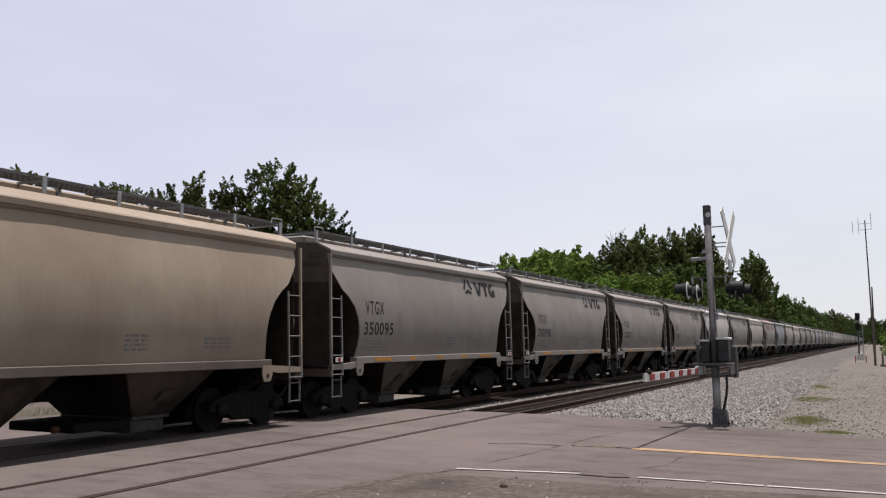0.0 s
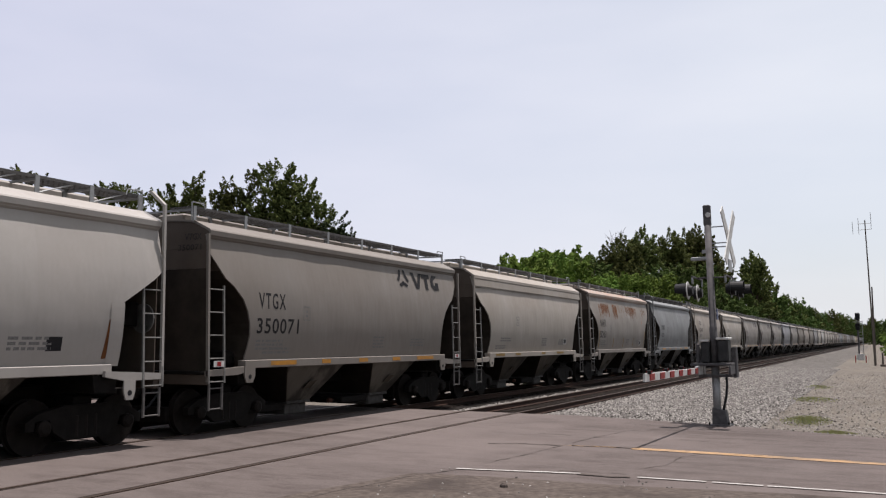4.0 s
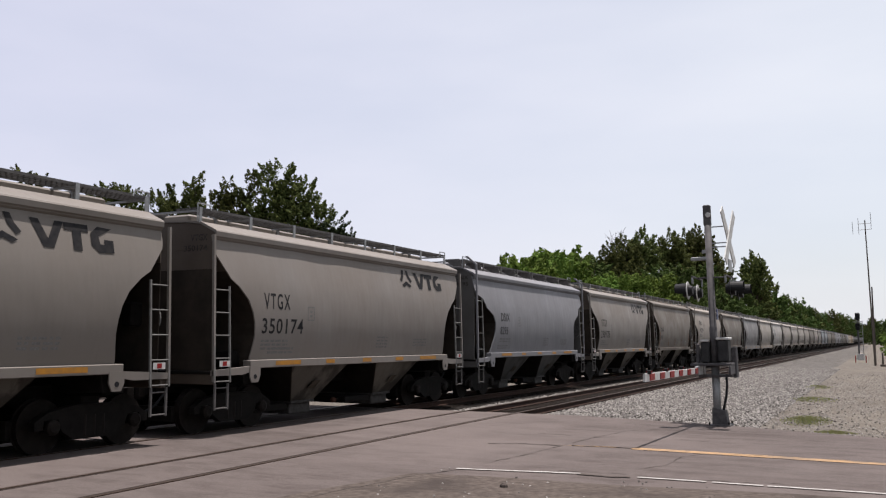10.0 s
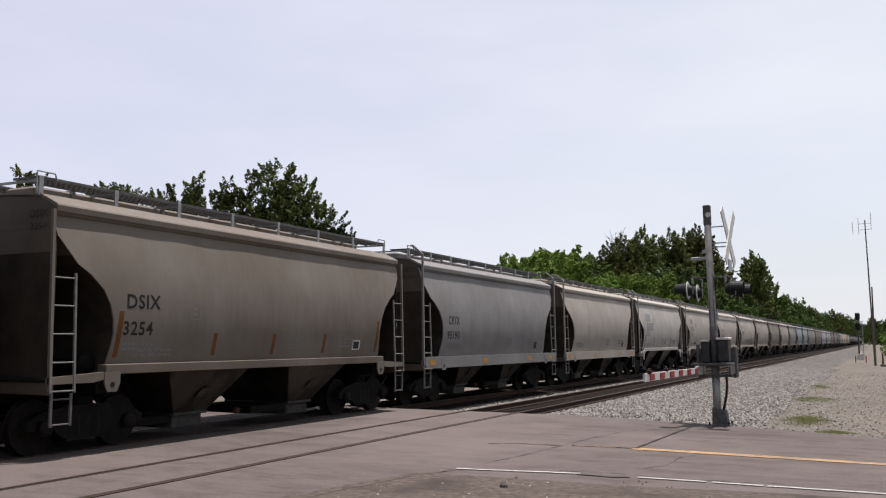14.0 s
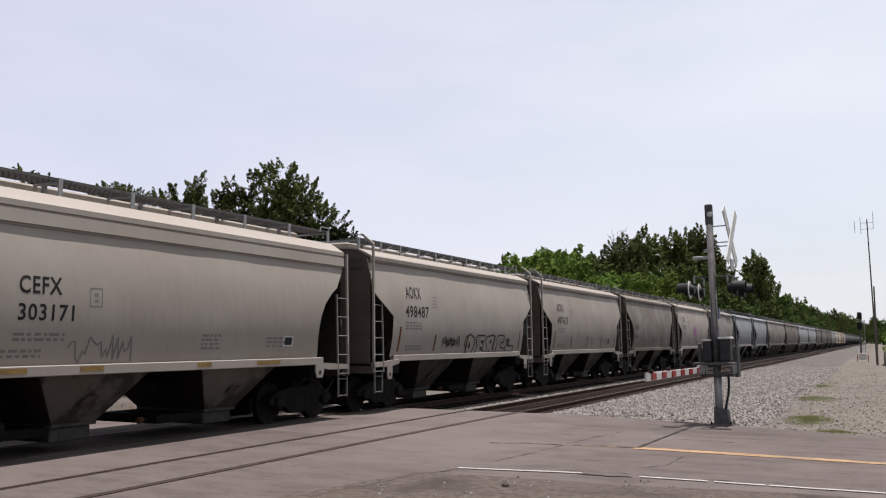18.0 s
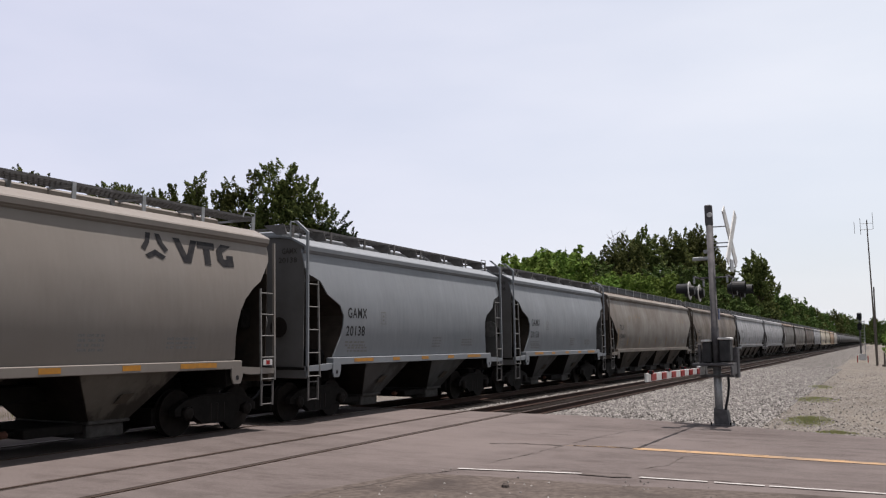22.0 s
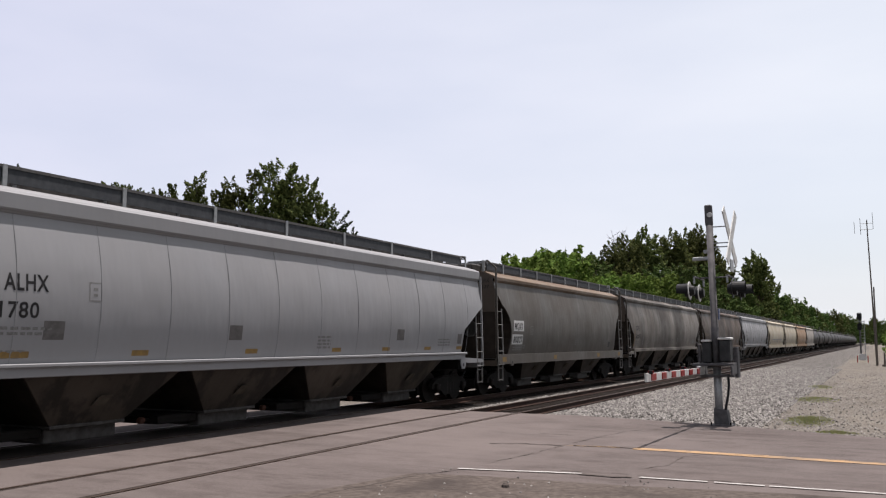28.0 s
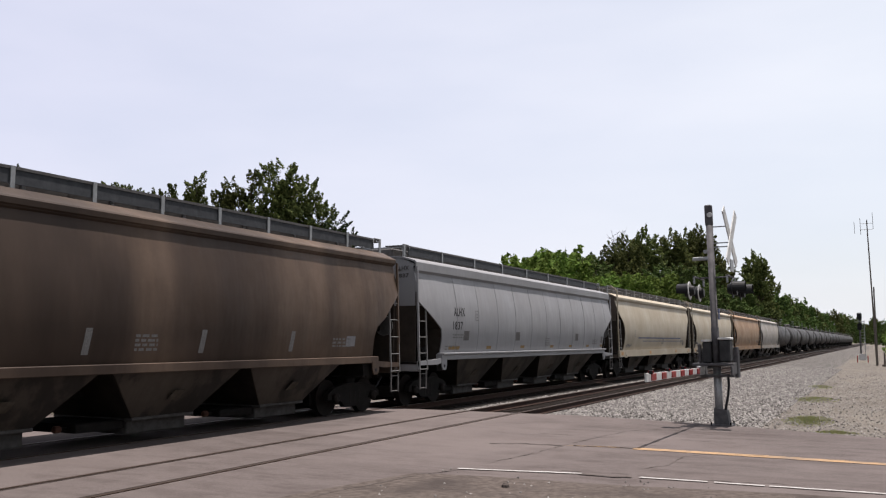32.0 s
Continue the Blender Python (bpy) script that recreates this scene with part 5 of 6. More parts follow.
# thin scrawls on the two cars with yellow tape
car, half = single(11)
pts = [(0, 1.0), (0.02, 0.05), (0.35, 0.5), (0.4, 0.1), (0.5, 0.6), (0.55, 0.1), (0.65, 0.55), (0.72, 0.15), (0.8, 0.5), (0.95, 0.45), (0.85, 0.2), (1.0, 0.3)]
scrawl(car, [[(-half + 3.15 + 1.1 * a, 1.5 + 0.75 * b) for a, b in pts], [(-half + 4.85, 1.5), (-half + 4.84, 1.95)]], 0.028, M_LETTER)
car, half = single(24)
rnd = random.Random(12)
scrawl(car, [[(-half + 3.2 + 0.06 * j, 1.75 + rnd.uniform(-0.25, 0.3)) for j in range(24)]], 0.03, M_FAINT)
# the pink blot
car, half = single(28)
scrawl(car, [[(-half + 5.15, 2.2), (-half + 5.1, 2.55), (-half + 5.35, 2.72), (-half + 5.9, 2.66), (-half + 6.02, 2.3), (-half + 5.9, 2.0)], [(-half + 5.3, 2.5), (-half + 5.9, 2.55)], [(-half + 5.55, 2.5), (-half + 5.72, 2.2)]], 0.3, M_PINK)
# dark weld seams down the sides of the two cars that show them
for k, ys in ((27, [1.9, 3.25, 4.9, 6.5, 7.9, 9.2, 10.4]), (37, [3.0, 4.3, 5.7, 7.2, 12.6, 15.4, 17.6])):
    car, half = single(k)
    for a in ys:
        decal(car, "weld_seam", -half + a, -half + a + 0.035, 1.5 + 0.25 * noise.noise((a, 2.0, k)) + 0.2, 3.86, M_SEAM, 0.0016)
# repainted patches behind the lettering
for k in (5, 22):
    car, half = single(k)
    decal(car, "grey_patch", -half + 1.55, -half + 2.78, 2.98, 3.42, M_PATCH, 0.0012)
    decal(car, "grey_patch", -half + 1.65, -half + 3.3, 2.45, 2.92, M_PATCH, 0.0012)
car, half = single(36)
decal(car, "white_patch", -half + 1.45, -half + 2.45, 2.24, 2.62, M_WHITE, 0.0012)
decal(car, "white_patch", -half + 1.35, -half + 2.4, 1.76, 2.12, M_WHITE, 0.0012)
car, half = single(40)
decal(car, "blue_band", -half + 4.0, half - 3.2, 2.02, 2.09, M_BLUE, 0.0022)
decal(car, "blue_band", -half + 5.0, half - 3.0, 1.86, 1.90, M_BLUE, 0.0022)
for k in (32,):
    car, half = single(k)
    streaks(car, [(-half + 3.0, -half + 6.0, 12, 0.3), (half - 4.5, half - 2.0, 10, 0.3)], 5, M_OCHRE, "ochre_stain", 3.3)

# ---------------------------------------------------------------- tank cars at the train's far end
TANK_L = 17.6
M_TANK = car_paint("black_tank_paint", (0.0169, 0.0159, 0.0164), 0.3, (0.0434, 0.0372, 0.0341), 0.25)


def tank_car():
    car = thing("tank_car", "black tank car at the far end of the train", "tank car", "tank cars of the train")
    h = TANK_L / 2 - 0.9
    part("tank", lathe(empty_geo(), [(-h, 0.3), (-h + 0.12, 0.9), (-h + 0.35, 1.28), (-h + 0.7, 1.48), (-h + 1.0, 1.52), (h - 1.0, 1.52), (h - 0.7, 1.48), (h - 0.35, 1.28), (h - 0.12, 0.9), (h, 0.3)],
                       (0, 0, 2.55), "y", 28), M_TANK, car, smooth=True)
    part("stub_sill", box(empty_geo(), -0.3, 0.3, -TANK_L / 2 + 0.3, TANK_L / 2 - 0.3, 0.85, 1.15, 0.02), M_STEEL, car)
    part("dome_platform", box(empty_geo(), -1.0, 1.0, -1.2, 1.2, 4.1, 4.16, 0.01), M_GRATE, car)
    part("valve_housing", lathe(empty_geo(), [(4.0, 0.5), (4.4, 0.5), (4.5, 0.35)], (0, 0, 0), "z", 18), M_TANK, car)
    for q in (-1, 1):
        part("tank_ladder", ladder_geo(q * 1.55, -0.25, 0.9, 4.1, 0.5, 9), M_LADDER, car)
        part("platform_rail", path_tube(empty_geo(), [(q * 0.95, -1.15, 4.16), (q * 0.95, -1.15, 4.9), (q * 0.95, 1.15, 4.9), (q * 0.95, 1.15, 4.16)], 0.02), M_GALV, car)
    for s in (-1, 1):
        truck(car, s * (TANK_L / 2 - 1.9))
        part("saddle", box(empty_geo(), -1.2, 1.2, s * (TANK_L / 2 - 1.9) - 0.25, s * (TANK_L / 2 - 1.9) + 0.25, 1.0, 1.6, 0.03), M_STEEL, car)
    return car


tank0 = tank_car()
TANKS = [tank0] + [copy_thing(tank0, Matrix.Identity(4)) for _ in range(17)]

# ---------------------------------------------------------------- the crossing signal and gate
MX, MY = -3.36, 20.8
mast = thing("crossing_signal", "grey crossing signal mast with crossbuck, flashers and lowered gate gear", "crossing signal")
mast.location = (MX, MY, -0.014)
mast.rotation_euler.y = -0.021
part("pole", lathe(empty_geo(), [(1.3, 0.09), (2.2, 0.088), (2.21, 0.08), (4.9, 0.078)], (0, 0, 0), "z", 18), M_MAST, mast, smooth=True)
part("pole_foot", lathe(empty_geo(), [(0.0, 0.09), (1.3, 0.088)], (0, 0, 0), "z", 18), M_GALV, mast, "lighter metal foot of the pole", smooth=True)
bell = part("bell_housing", box(empty_geo(), -0.085, 0.08, -0.08, 0.08, 4.55, 5.04, 0.02), M_MAST, mast)
part("bell_face", lathe(empty_geo(), [(-0.098, 0.05), (-0.092, 0.06), (-0.089, 0.06)], (0.03, 0, 4.80), "y", 16), M_WHITE, bell)
ped = part("pedestal", hexa(empty_geo(), [(-0.10, -0.17, -0.02), (0.24, -0.17, -0.02), (0.24, 0.17, -0.02), (-0.10, 0.17, -0.02)],
                            [(-0.095, -0.15, 0.40), (0.19, -0.15, 0.34), (0.19, 0.15, 0.34), (-0.095, 0.15, 0.40)]), M_MAST, mast)
part("base_flange", box(empty_geo(), -0.18, 0.30, -0.25, 0.25, -0.02, 0.03, 0.01), M_MAST, ped)
for a in (-1, 1):
    for b in (-1, 1):
        part("anchor_bolt", tube(empty_geo(), (0.06 + a * 0.21, b * 0.23, 0), (0.06 + a * 0.21, b * 0.23, 0.09), 0.018, n=6), M_WHEEL, ped)
part("cable", path_tube(empty_geo(), [(0.24, -0.05, 1.15), (0.25, -0.06, 0.9), (0.22, -0.08, 0.65), (0.18, -0.1, 0.48), (0.15, -0.1, 0.34)], 0.028, 8), M_BLACK, mast)
# crossbuck, square to the road
for k, (dx, s) in enumerate(((0.44, 1), (0.475, -1))):
    g = box(empty_geo(), -0.012, 0.012, -0.115, 0.115, -0.78, 0.78)
    rot = Matrix.Rotation(radians(s * 40), 3, "X")
    rot = Matrix.Rotation(radians(-5), 3, "Z") @ rot
    g = ([tuple(rot @ Vector(p) + Vector((dx, 0, 4.26))) for p in g[0]], g[1])
    part("crossbuck_board", g, M_WHITE, mast)
for z in (4.52, 4.14, 4.05):
    part("crossbuck_bracket", box(empty_geo(), 0.05, 0.44, -0.015, 0.015, z - 0.012, z + 0.012), M_GALV, mast)
part("track_count_plate", box(empty_geo(), 0.44, 0.46, -0.23, 0.23, 3.46, 3.74, 0.004), M_GALV, mast)
part("side_bracket", box(empty_geo(), -0.42, 0.0, -0.04, 0.04, 3.76, 3.84, 0.01), M_GALV, mast)
part("side_bracket", box(empty_geo(), -0.16, 0.0, -0.03, 0.03, 3.92, 4.0, 0.01), M_GALV, mast)
# flashers: a pair on each side, along the cross arms
for s, x in ((-1, -0.30), (1, 0.42)):
    part("cross_arm", box(empty_geo(), *sorted((0.0, x)), -0.025, 0.025, 3.335, 3.365, 0.005), M_MAST, mast)
    part("cross_arm", box(empty_geo(), x - 0.02, x + 0.02, -0.62, 0.62, 3.33, 3.365, 0.005), M_MAST, mast)
    for dy in (-0.6, 0.6):
        lamp = part("flasher", lathe(empty_geo(), sorted([(0.0, 0.10), (s * 0.12, 0.145), (s * 0.2, 0.15)]), (x, dy, 3.04), "x", 18), M_SIGNAL, mast)
        disc = sorted([(s * 0.10, 0.205), (s * 0.115, 0.205)])
        part("backing_disc", lathe(empty_geo(), disc, (x, dy, 3.04), "x", 24), M_WHITE if s < 0 else M_SIGNAL, lamp)
        g = empty_geo()
        n = 14
        for j in range(n + 1):
            t = math.pi * (-0.12 + 1.24 * j / n)
            for a, r in ((0.115, 0.165), (0.38, 0.155)):
                g[0].append((x + s * a, dy + r * math.cos(t), 3.04 + r * math.sin(t)))
                g[0].append((x + s * a, dy + (r - 0.008) * math.cos(t), 3.04 + (r - 0.008) * math.sin(t)))
            if j:
                i = 4 * (j - 1)
                g[1].extend([(i, i + 2, i + 6, i + 4), (i + 1, i + 5, i + 7, i + 3), (i + 2, i + 3, i + 7, i + 6)])
        part("hood", g, M_SIGNAL, lamp)
        part("lens", lathe(empty_geo(), sorted([(s * 0.118, 0.14), (s * 0.15, 0.11), (s * 0.16, 0.03)]), (x, dy, 3.04), "x", 18), M_REDLENS, lamp)
        part("lamp_hanger", tube(empty_geo(), (x, dy, 3.18), (x, dy, 3.335), 0.022, n=8), M_GALV, lamp)
# gate mechanism, brackets and counterweight arms
gear = part("gate_mechanism", box(empty_geo(), 0.10, 0.34, -0.22, 0.22, 1.42, 1.92, 0.03), M_CASE, mast)
part("mechanism_lid", box(empty_geo(), 0.08, 0.36, -0.24, 0.24, 1.92, 1.97, 0.01), M_WHITE, gear)
part("gate_drive", box(empty_geo(), -0.27, -0.085, -0.2, 0.2, 1.40, 1.88, 0.03), M_CASE, mast)
part("drive_lid", box(empty_geo(), -0.29, -0.08, -0.22, 0.22, 1.88, 1.93, 0.01), M_WHITE, mast)
for x in (-0.36, 0.38):
    part("counterweight_arm", box(empty_geo(), x - 0.02, x + 0.02, -0.45, 0.5, 1.14, 1.34, 0.01), M_MAST, mast)
    part("counterweight", box(empty_geo(), x - 0.05, x + 0.05, 0.28, 0.58, 1.05, 1.75, 0.02), M_MAST, mast)
part("gear_plate", box(empty_geo(), -0.50, 0.40, -0.30, 0.30, 1.34, 1.40, 0.01), M_MAST, mast)
part("lower_bracket", box(empty_geo(), -0.36, 0.38, -0.14, 0.14, 1.08, 1.14, 0.01), M_MAST, mast)
part("blue_plate", box(empty_geo(), 0.10, 0.115, -0.09, 0.09, 2.38, 2.62, 0.002), M_BLUE, mast)
part("conduit_box", box(empty_geo(), -0.39, -0.32, -0.1, 0.05, 1.40, 1.84, 0.015), M_MAST, mast)
for z in (1.56, 1.68, 1.86):
    part("conduit_knob", lathe(empty_geo(), [(-0.42, 0.02), (-0.39, 0.03)], (0, -0.1, z), "x", 10), M_MAST, mast)

gate = thing("gate_arm", "red and white striped crossing gate arm, lowered over the road", "gate arm")
gate.location = (-3.70, 20.5, 1.22)
board = part("arm_board", hexa(empty_geo(), [(-0.16, -4.6, -0.075), (-0.12, -4.6, -0.075), (0.02, -0.2, -0.06), (-0.02, -0.2, -0.06)],
                               [(-0.16, -4.6, 0.075), (-0.12, -4.6, 0.075), (0.02, -0.2, 0.06), (-0.02, -0.2, 0.06)]), M_WHITE, gate, "white gate board")
for k in range(6):
    a = -4.30 + 0.76 * k
    x = 0.14 * (a + 0.38) / 4.4
    part("red_stripe", box(empty_geo(), x - 0.032, x + 0.032, a, a + 0.36, -0.06, 0.06, 0.003), M_RED, board)
for k, y in enumerate((-1.5, -3.0, -4.4)):
    lamp = part("gate_lamp", box(empty_geo(), -0.13, -0.05, y - 0.03, y + 0.03, 0.06, 0.13, 0.008), M_SIGNAL, gate)
    part("lamp_lens", lathe(empty_geo(), [(-0.14, 0.015), (-0.13, 0.024), (-0.05, 0.024), (-0.04, 0.015)], (0, y, 0.10), "x", 12), M_REDLENS, lamp)
part("gate_clamp", box(empty_geo(), -0.04, 0.04, -0.25, 0.35, -0.1, 0.1, 0.01), M_GALV, gate)

# ---------------------------------------------------------------- block signal, poles and relay case down the line
sig = thing("block_signal", "black two-headed railway block signal on a mast", "railway signal")
sig.location = (-2.05, 105, -0.13)
part("pole", tube(empty_geo(), (0, 0, 0), (0, 0, 4.9), 0.09, n=12), M_MAST, sig)
for z in (4.7, 3.6):
    hd = part("signal_head", box(empty_geo(), -0.24, 0.24, -0.35, -0.1, z - 0.42, z + 0.36, 0.1), M_SIGNAL, sig)
    part("visor", tube(empty_geo(), (0, -0.7, z + 0.12), (0, -0.35, z + 0.12), 0.14, n=12), M_SIGNAL, hd)
    part("visor", tube(empty_geo(), (0, -0.7, z - 0.2), (0, -0.35, z - 0.2), 0.14, n=12), M_SIGNAL, hd)
part("ladder", ladder_geo(0.45, 0.12, 0.2, 4.2, 0.4, 14, along="x"), M_GALV, sig)
part("platform", box(empty_geo(), -0.5, 0.5, -0.1, 0.6, 4.05, 4.1), M_GALV, sig)
case = thing("relay_case", "small white relay case beside the signal", "relay case")
case.location = (-1.67, 92, -0.13)
case.scale = (0.72, 0.72, 0.72)
part("cabinet", box(empty_geo(), -0.45, 0.45, -0.3, 0.3, 0.3, 1.05, 0.04), M_WHITE, case)
for a in (-1, 1):
    part("leg", box(empty_geo(), a * 0.62 - 0.06, a * 0.62 + 0.06, -0.2, 0.2, 0, 0.9, 0.02), M_RED, case)
part("lid", box(empty_geo(), -0.5, 0.5, -0.35, 0.35, 1.05, 1.12, 0.02), M_GALV, case)

tower = thing("antenna_pole", "tall thin grey pole carrying aerials", "antenna pole")
tower.location = (-0.42, 80, -0.13)
tower.rotation_euler.y = -0.020
part("pole", tube(empty_geo(), (0, 0, 0), (0, 0, 12.0), 0.075, 0.045, 10), M_POLE, tower)
for z, w in ((11.7, 0.55), (11.2, 0.55)):
    part("aerial_boom", tube(empty_geo(), (-0.55, 0, z), (0.45, 0, z), 0.02, n=6), M_GALV, tower)
for x, z0, z1 in ((-0.5, 10.8, 12.2), (0.45, 11.2, 12.6), (-0.95, 10.9, 11.9)):
    part("aerial", tube(empty_geo(), (x, 0, z0), (x, 0, z1), 0.022, n=6), M_GALV, tower)
pole2 = thing("utility_pole", "weathered wooden utility pole", "utility pole")
pole2.location = (-0.40, 83, -0.13)
part("shaft", tube(empty_geo(), (0, 0, 0), (0, 0, 6.6), 0.085, 0.06, 10), M_POLE, pole2)
for p, h, lab in (((0.15, 78.5), 1.1, "short dark marker post in the gravel"), ((0.9, 66), 1.0, "short dark marker post in the gravel")):
    post = thing("marker_post", lab, "post")
    post.location = (*p, -0.13)
    part("stake", tube(empty_geo(), (0, 0, 0), (0, 0, h), 0.08, 0.06, 8), M_POLE, post)
    part("foot", box(empty_geo(), -0.2, 0.2, -0.2, 0.2, 0, 0.16, 0.03), M_POLE, post)

# ---------------------------------------------------------------- trees


def tuft_leaves(rnd, tufts, leaves, size):
    """Sprays of leaves along short twigs: each leaf a bent blade that faces out of its spray."""
    v, f = [], []
    for c, a, long, r in tufts:
        u = a.cross(Vector((0.3, 0.2, 0.9))).normalized()
        w = a.cross(u)
        for _ in range(leaves):
            h = rnd.random()
            t = rnd.uniform(0, 6.283)
            out = u * math.cos(t) + w * math.sin(t)
            p = c + a * (long * (h - 0.3)) + out * (r * (1.15 - h) * rnd.uniform(0.45, 1.0))
            nrm = (out + a * 0.5 + Vector((rnd.gauss(0, 0.45), rnd.gauss(0, 0.45), 0.35 + rnd.gauss(0, 0.45)))).normalized()
            d = nrm.cross(Vector((rnd.gauss(0, 1), rnd.gauss(0, 1), rnd.gauss(0, 1)))).normalized()
            e = nrm.cross(d)
            q = size * rnd.uniform(0.6, 1.25)
            i = len(v)
            v += [tuple(p - d * q), tuple(p + e * q * 0.5 - nrm * q * 0.12), tuple(p + d * q), tuple(p - e * q * 0.5 - nrm * q * 0.12)]
            f.append((i, i + 1, i + 2, i + 3))
    return v, f


def lobed_tree(seed, lobes, foot, leaf, size=0.085, leaves=66, long=0.62, r=0.24, dense=8.0, label="dark green maple with an open spiky crown", category="tree"):
    """A tree whose crown is a heap of lobes (x, y, top, half width, height) round its foot; limbs run from the trunk into every lobe."""
    rnd = random.Random(seed)
    t = thing("tree", label, category, "trees along the railway")
    g = empty_geo()
    high = max(l[2] for l in lobes)
    bx, by = foot
    fork = Vector((bx, by, high * 0.42))
    tube(g, (bx, by, -0.4), tuple(fork), 0.028 * high, 0.019 * high, 9)
    tufts = []
    for lx, ly, top, hw, tall in lobes:
        m = Vector((lx, ly, top - tall / 2))
        knee = fork.lerp(m, 0.5) + Vector((rnd.uniform(-0.3, 0.3), rnd.uniform(-0.3, 0.3), 0.2))
        tube(g, tuple(fork), tuple(knee), 0.011 * high, 0.008 * high, 7, False)
        tube(g, tuple(knee), tuple(m), 0.008 * high, 0.004 * high, 6, False)
        n = max(8, int(dense * (hw * tall + hw * hw) * (0.24 / r) ** 2 * 1.5))
        for k in range(n):
            d = Vector((rnd.gauss(0, 1), rnd.gauss(0, 1), rnd.gauss(0, 1))).normalized()
            q = rnd.uniform(0.45, 1.0) ** 0.5 * (0.86 + 0.2 * math.sin(4 * d.x + 3 * d.y + seed) * math.cos(3 * d.z + seed))
            c = m + Vector((d.x * hw * q, d.y * hw * q, d.z * tall / 2 * q))
            a = (d + Vector((rnd.gauss(0, 0.25), rnd.gauss(0, 0.25), 0.75))).normalized()
            tufts.append((c, a, long * rnd.uniform(0.65, 1.35), r * rnd.uniform(0.7, 1.2)))
            if k % 5 == 0:
                tube(g, tuple(m.lerp(c, 0.1)), tuple(c), 0.0022 * high, 0.008, 4, False)
    part("trunk", g, M_BARK, t)
    part("crown", tuft_leaves(rnd, tufts, leaves, size), leaf, t)
    return t


def heaped(seed, high, wide, lobes, low):
    """Lobes of a whole woodland crown, larger below and smaller to the top."""
    rnd = random.Random(seed)
    out = []
    for k in range(lobes):
        z = low + (1 - low) * (k + 0.6) / lobes
        a = 2.4 * k + rnd.uniform(-0.5, 0.5)
        ring = math.sin(math.pi * min(1.0, 0.28 + 0.72 * (z - low) / (1 - low))) ** 0.7
        hw = wide * rnd.uniform(0.19, 0.28)
        q = max(0.0, wide / 2 * ring - hw * 0.7)
        out.append((q * math.cos(a), q * math.sin(a), high * z, hw, hw * rnd.uniform(1.5, 2.1)))
    return out


def put(ob, x, y, z=-0.42, turn=0.0, scale=1.0, high=1.0):
    ob.location = (x, y, z)
    ob.rotation_euler.z = turn
    ob.scale = (scale, scale, scale * high)
    return ob


# the group of trees behind the train on the near side
put(lobed_tree(21, [(0.0, 0.0, 11.3, 1.1, 2.4), (1.0, 0.5, 10.55, 1.0, 2.2), (0.4, 0.2, 10.3, 1.2, 2.2), (-0.7, -0.2, 9.7, 0.8, 2.2), (0.4, 0.2, 9.2, 1.5, 2.4), (1.5, 0.3, 9.3, 1.0, 2.2), (0.5, 0.3, 7.9, 1.8, 2.2), (2.2, 0.6, 9.1, 0.7, 2.0), (2.6, 0.6, 7.9, 0.8, 2.0)],
               (0.4, 0.2), M_LEAF_DARK), -26.55, 35.0)
put(lobed_tree(22, [(0.4, 0.0, 11.15, 0.42, 2.0), (-0.15, 0.1, 10.7, 0.5, 1.9), (-1.0, 0.0, 10.75, 0.5, 2.0), (-1.75, 0.1, 10.2, 0.6, 1.8), (-0.5, 0.0, 9.8, 1.0, 2.2), (-1.3, 0.1, 9.3, 1.1, 2.2), (0.3, 0.2, 9.1, 0.9, 2.2)],
               (-0.6, 0.1), M_LEAF_DARK), -28.85, 35.2)
put(lobed_tree(23, [(0.15, 0.0, 11.0, 0.55, 1.9), (-0.6, 0.1, 10.45, 0.6, 1.7), (0.3, 0.0, 9.9, 0.8, 1.8), (-1.6, 0.1, 10.7, 0.45, 1.5), (-2.4, 0.1, 10.15, 0.6, 1.0), (-1.3, 0.0, 9.7, 1.1, 1.7)],
               (-0.6, 0.1), M_LEAF_DARK, label="dark green young maple with upright shoots"), -32.0, 34.9)
put(lobed_tree(24, [(0.0, 0.0, 8.35, 0.35, 1.3), (-0.35, 0.0, 7.7, 0.55, 1.2), (0.35, 0.1, 7.45, 0.45, 1.0), (-0.2, 0.1, 6.8, 0.9, 1.4)],
               (0.0, 0.1), M_NEEDLE, label="small dark pine with a leaning top", r=0.17, size=0.085, long=0.7), -23.15, 35.3)
put(lobed_tree(27, [(0.0, 0.0, 13.45, 1.3, 1.1), (-1.3, 0.3, 13.2, 1.2, 1.0), (1.4, 0.2, 12.95, 1.2, 1.0), (0.2, 0.0, 12.3, 2.4, 1.6)],
               (0.1, 0.1), M_LEAF_DARK, label="far dark green tree with a flat spreading crown"), -48.7, 45.0)
put(lobed_tree(28, [(0.0, 0.0, 12.2, 0.5, 0.9), (1.2, 0.1, 11.75, 0.5, 0.6), (0.5, 0.0, 11.3, 1.1, 1.3)],
               (0.5, 0.1), M_LEAF_DARK, label="dark green treetop behind the train"), -44.1, 34.0)

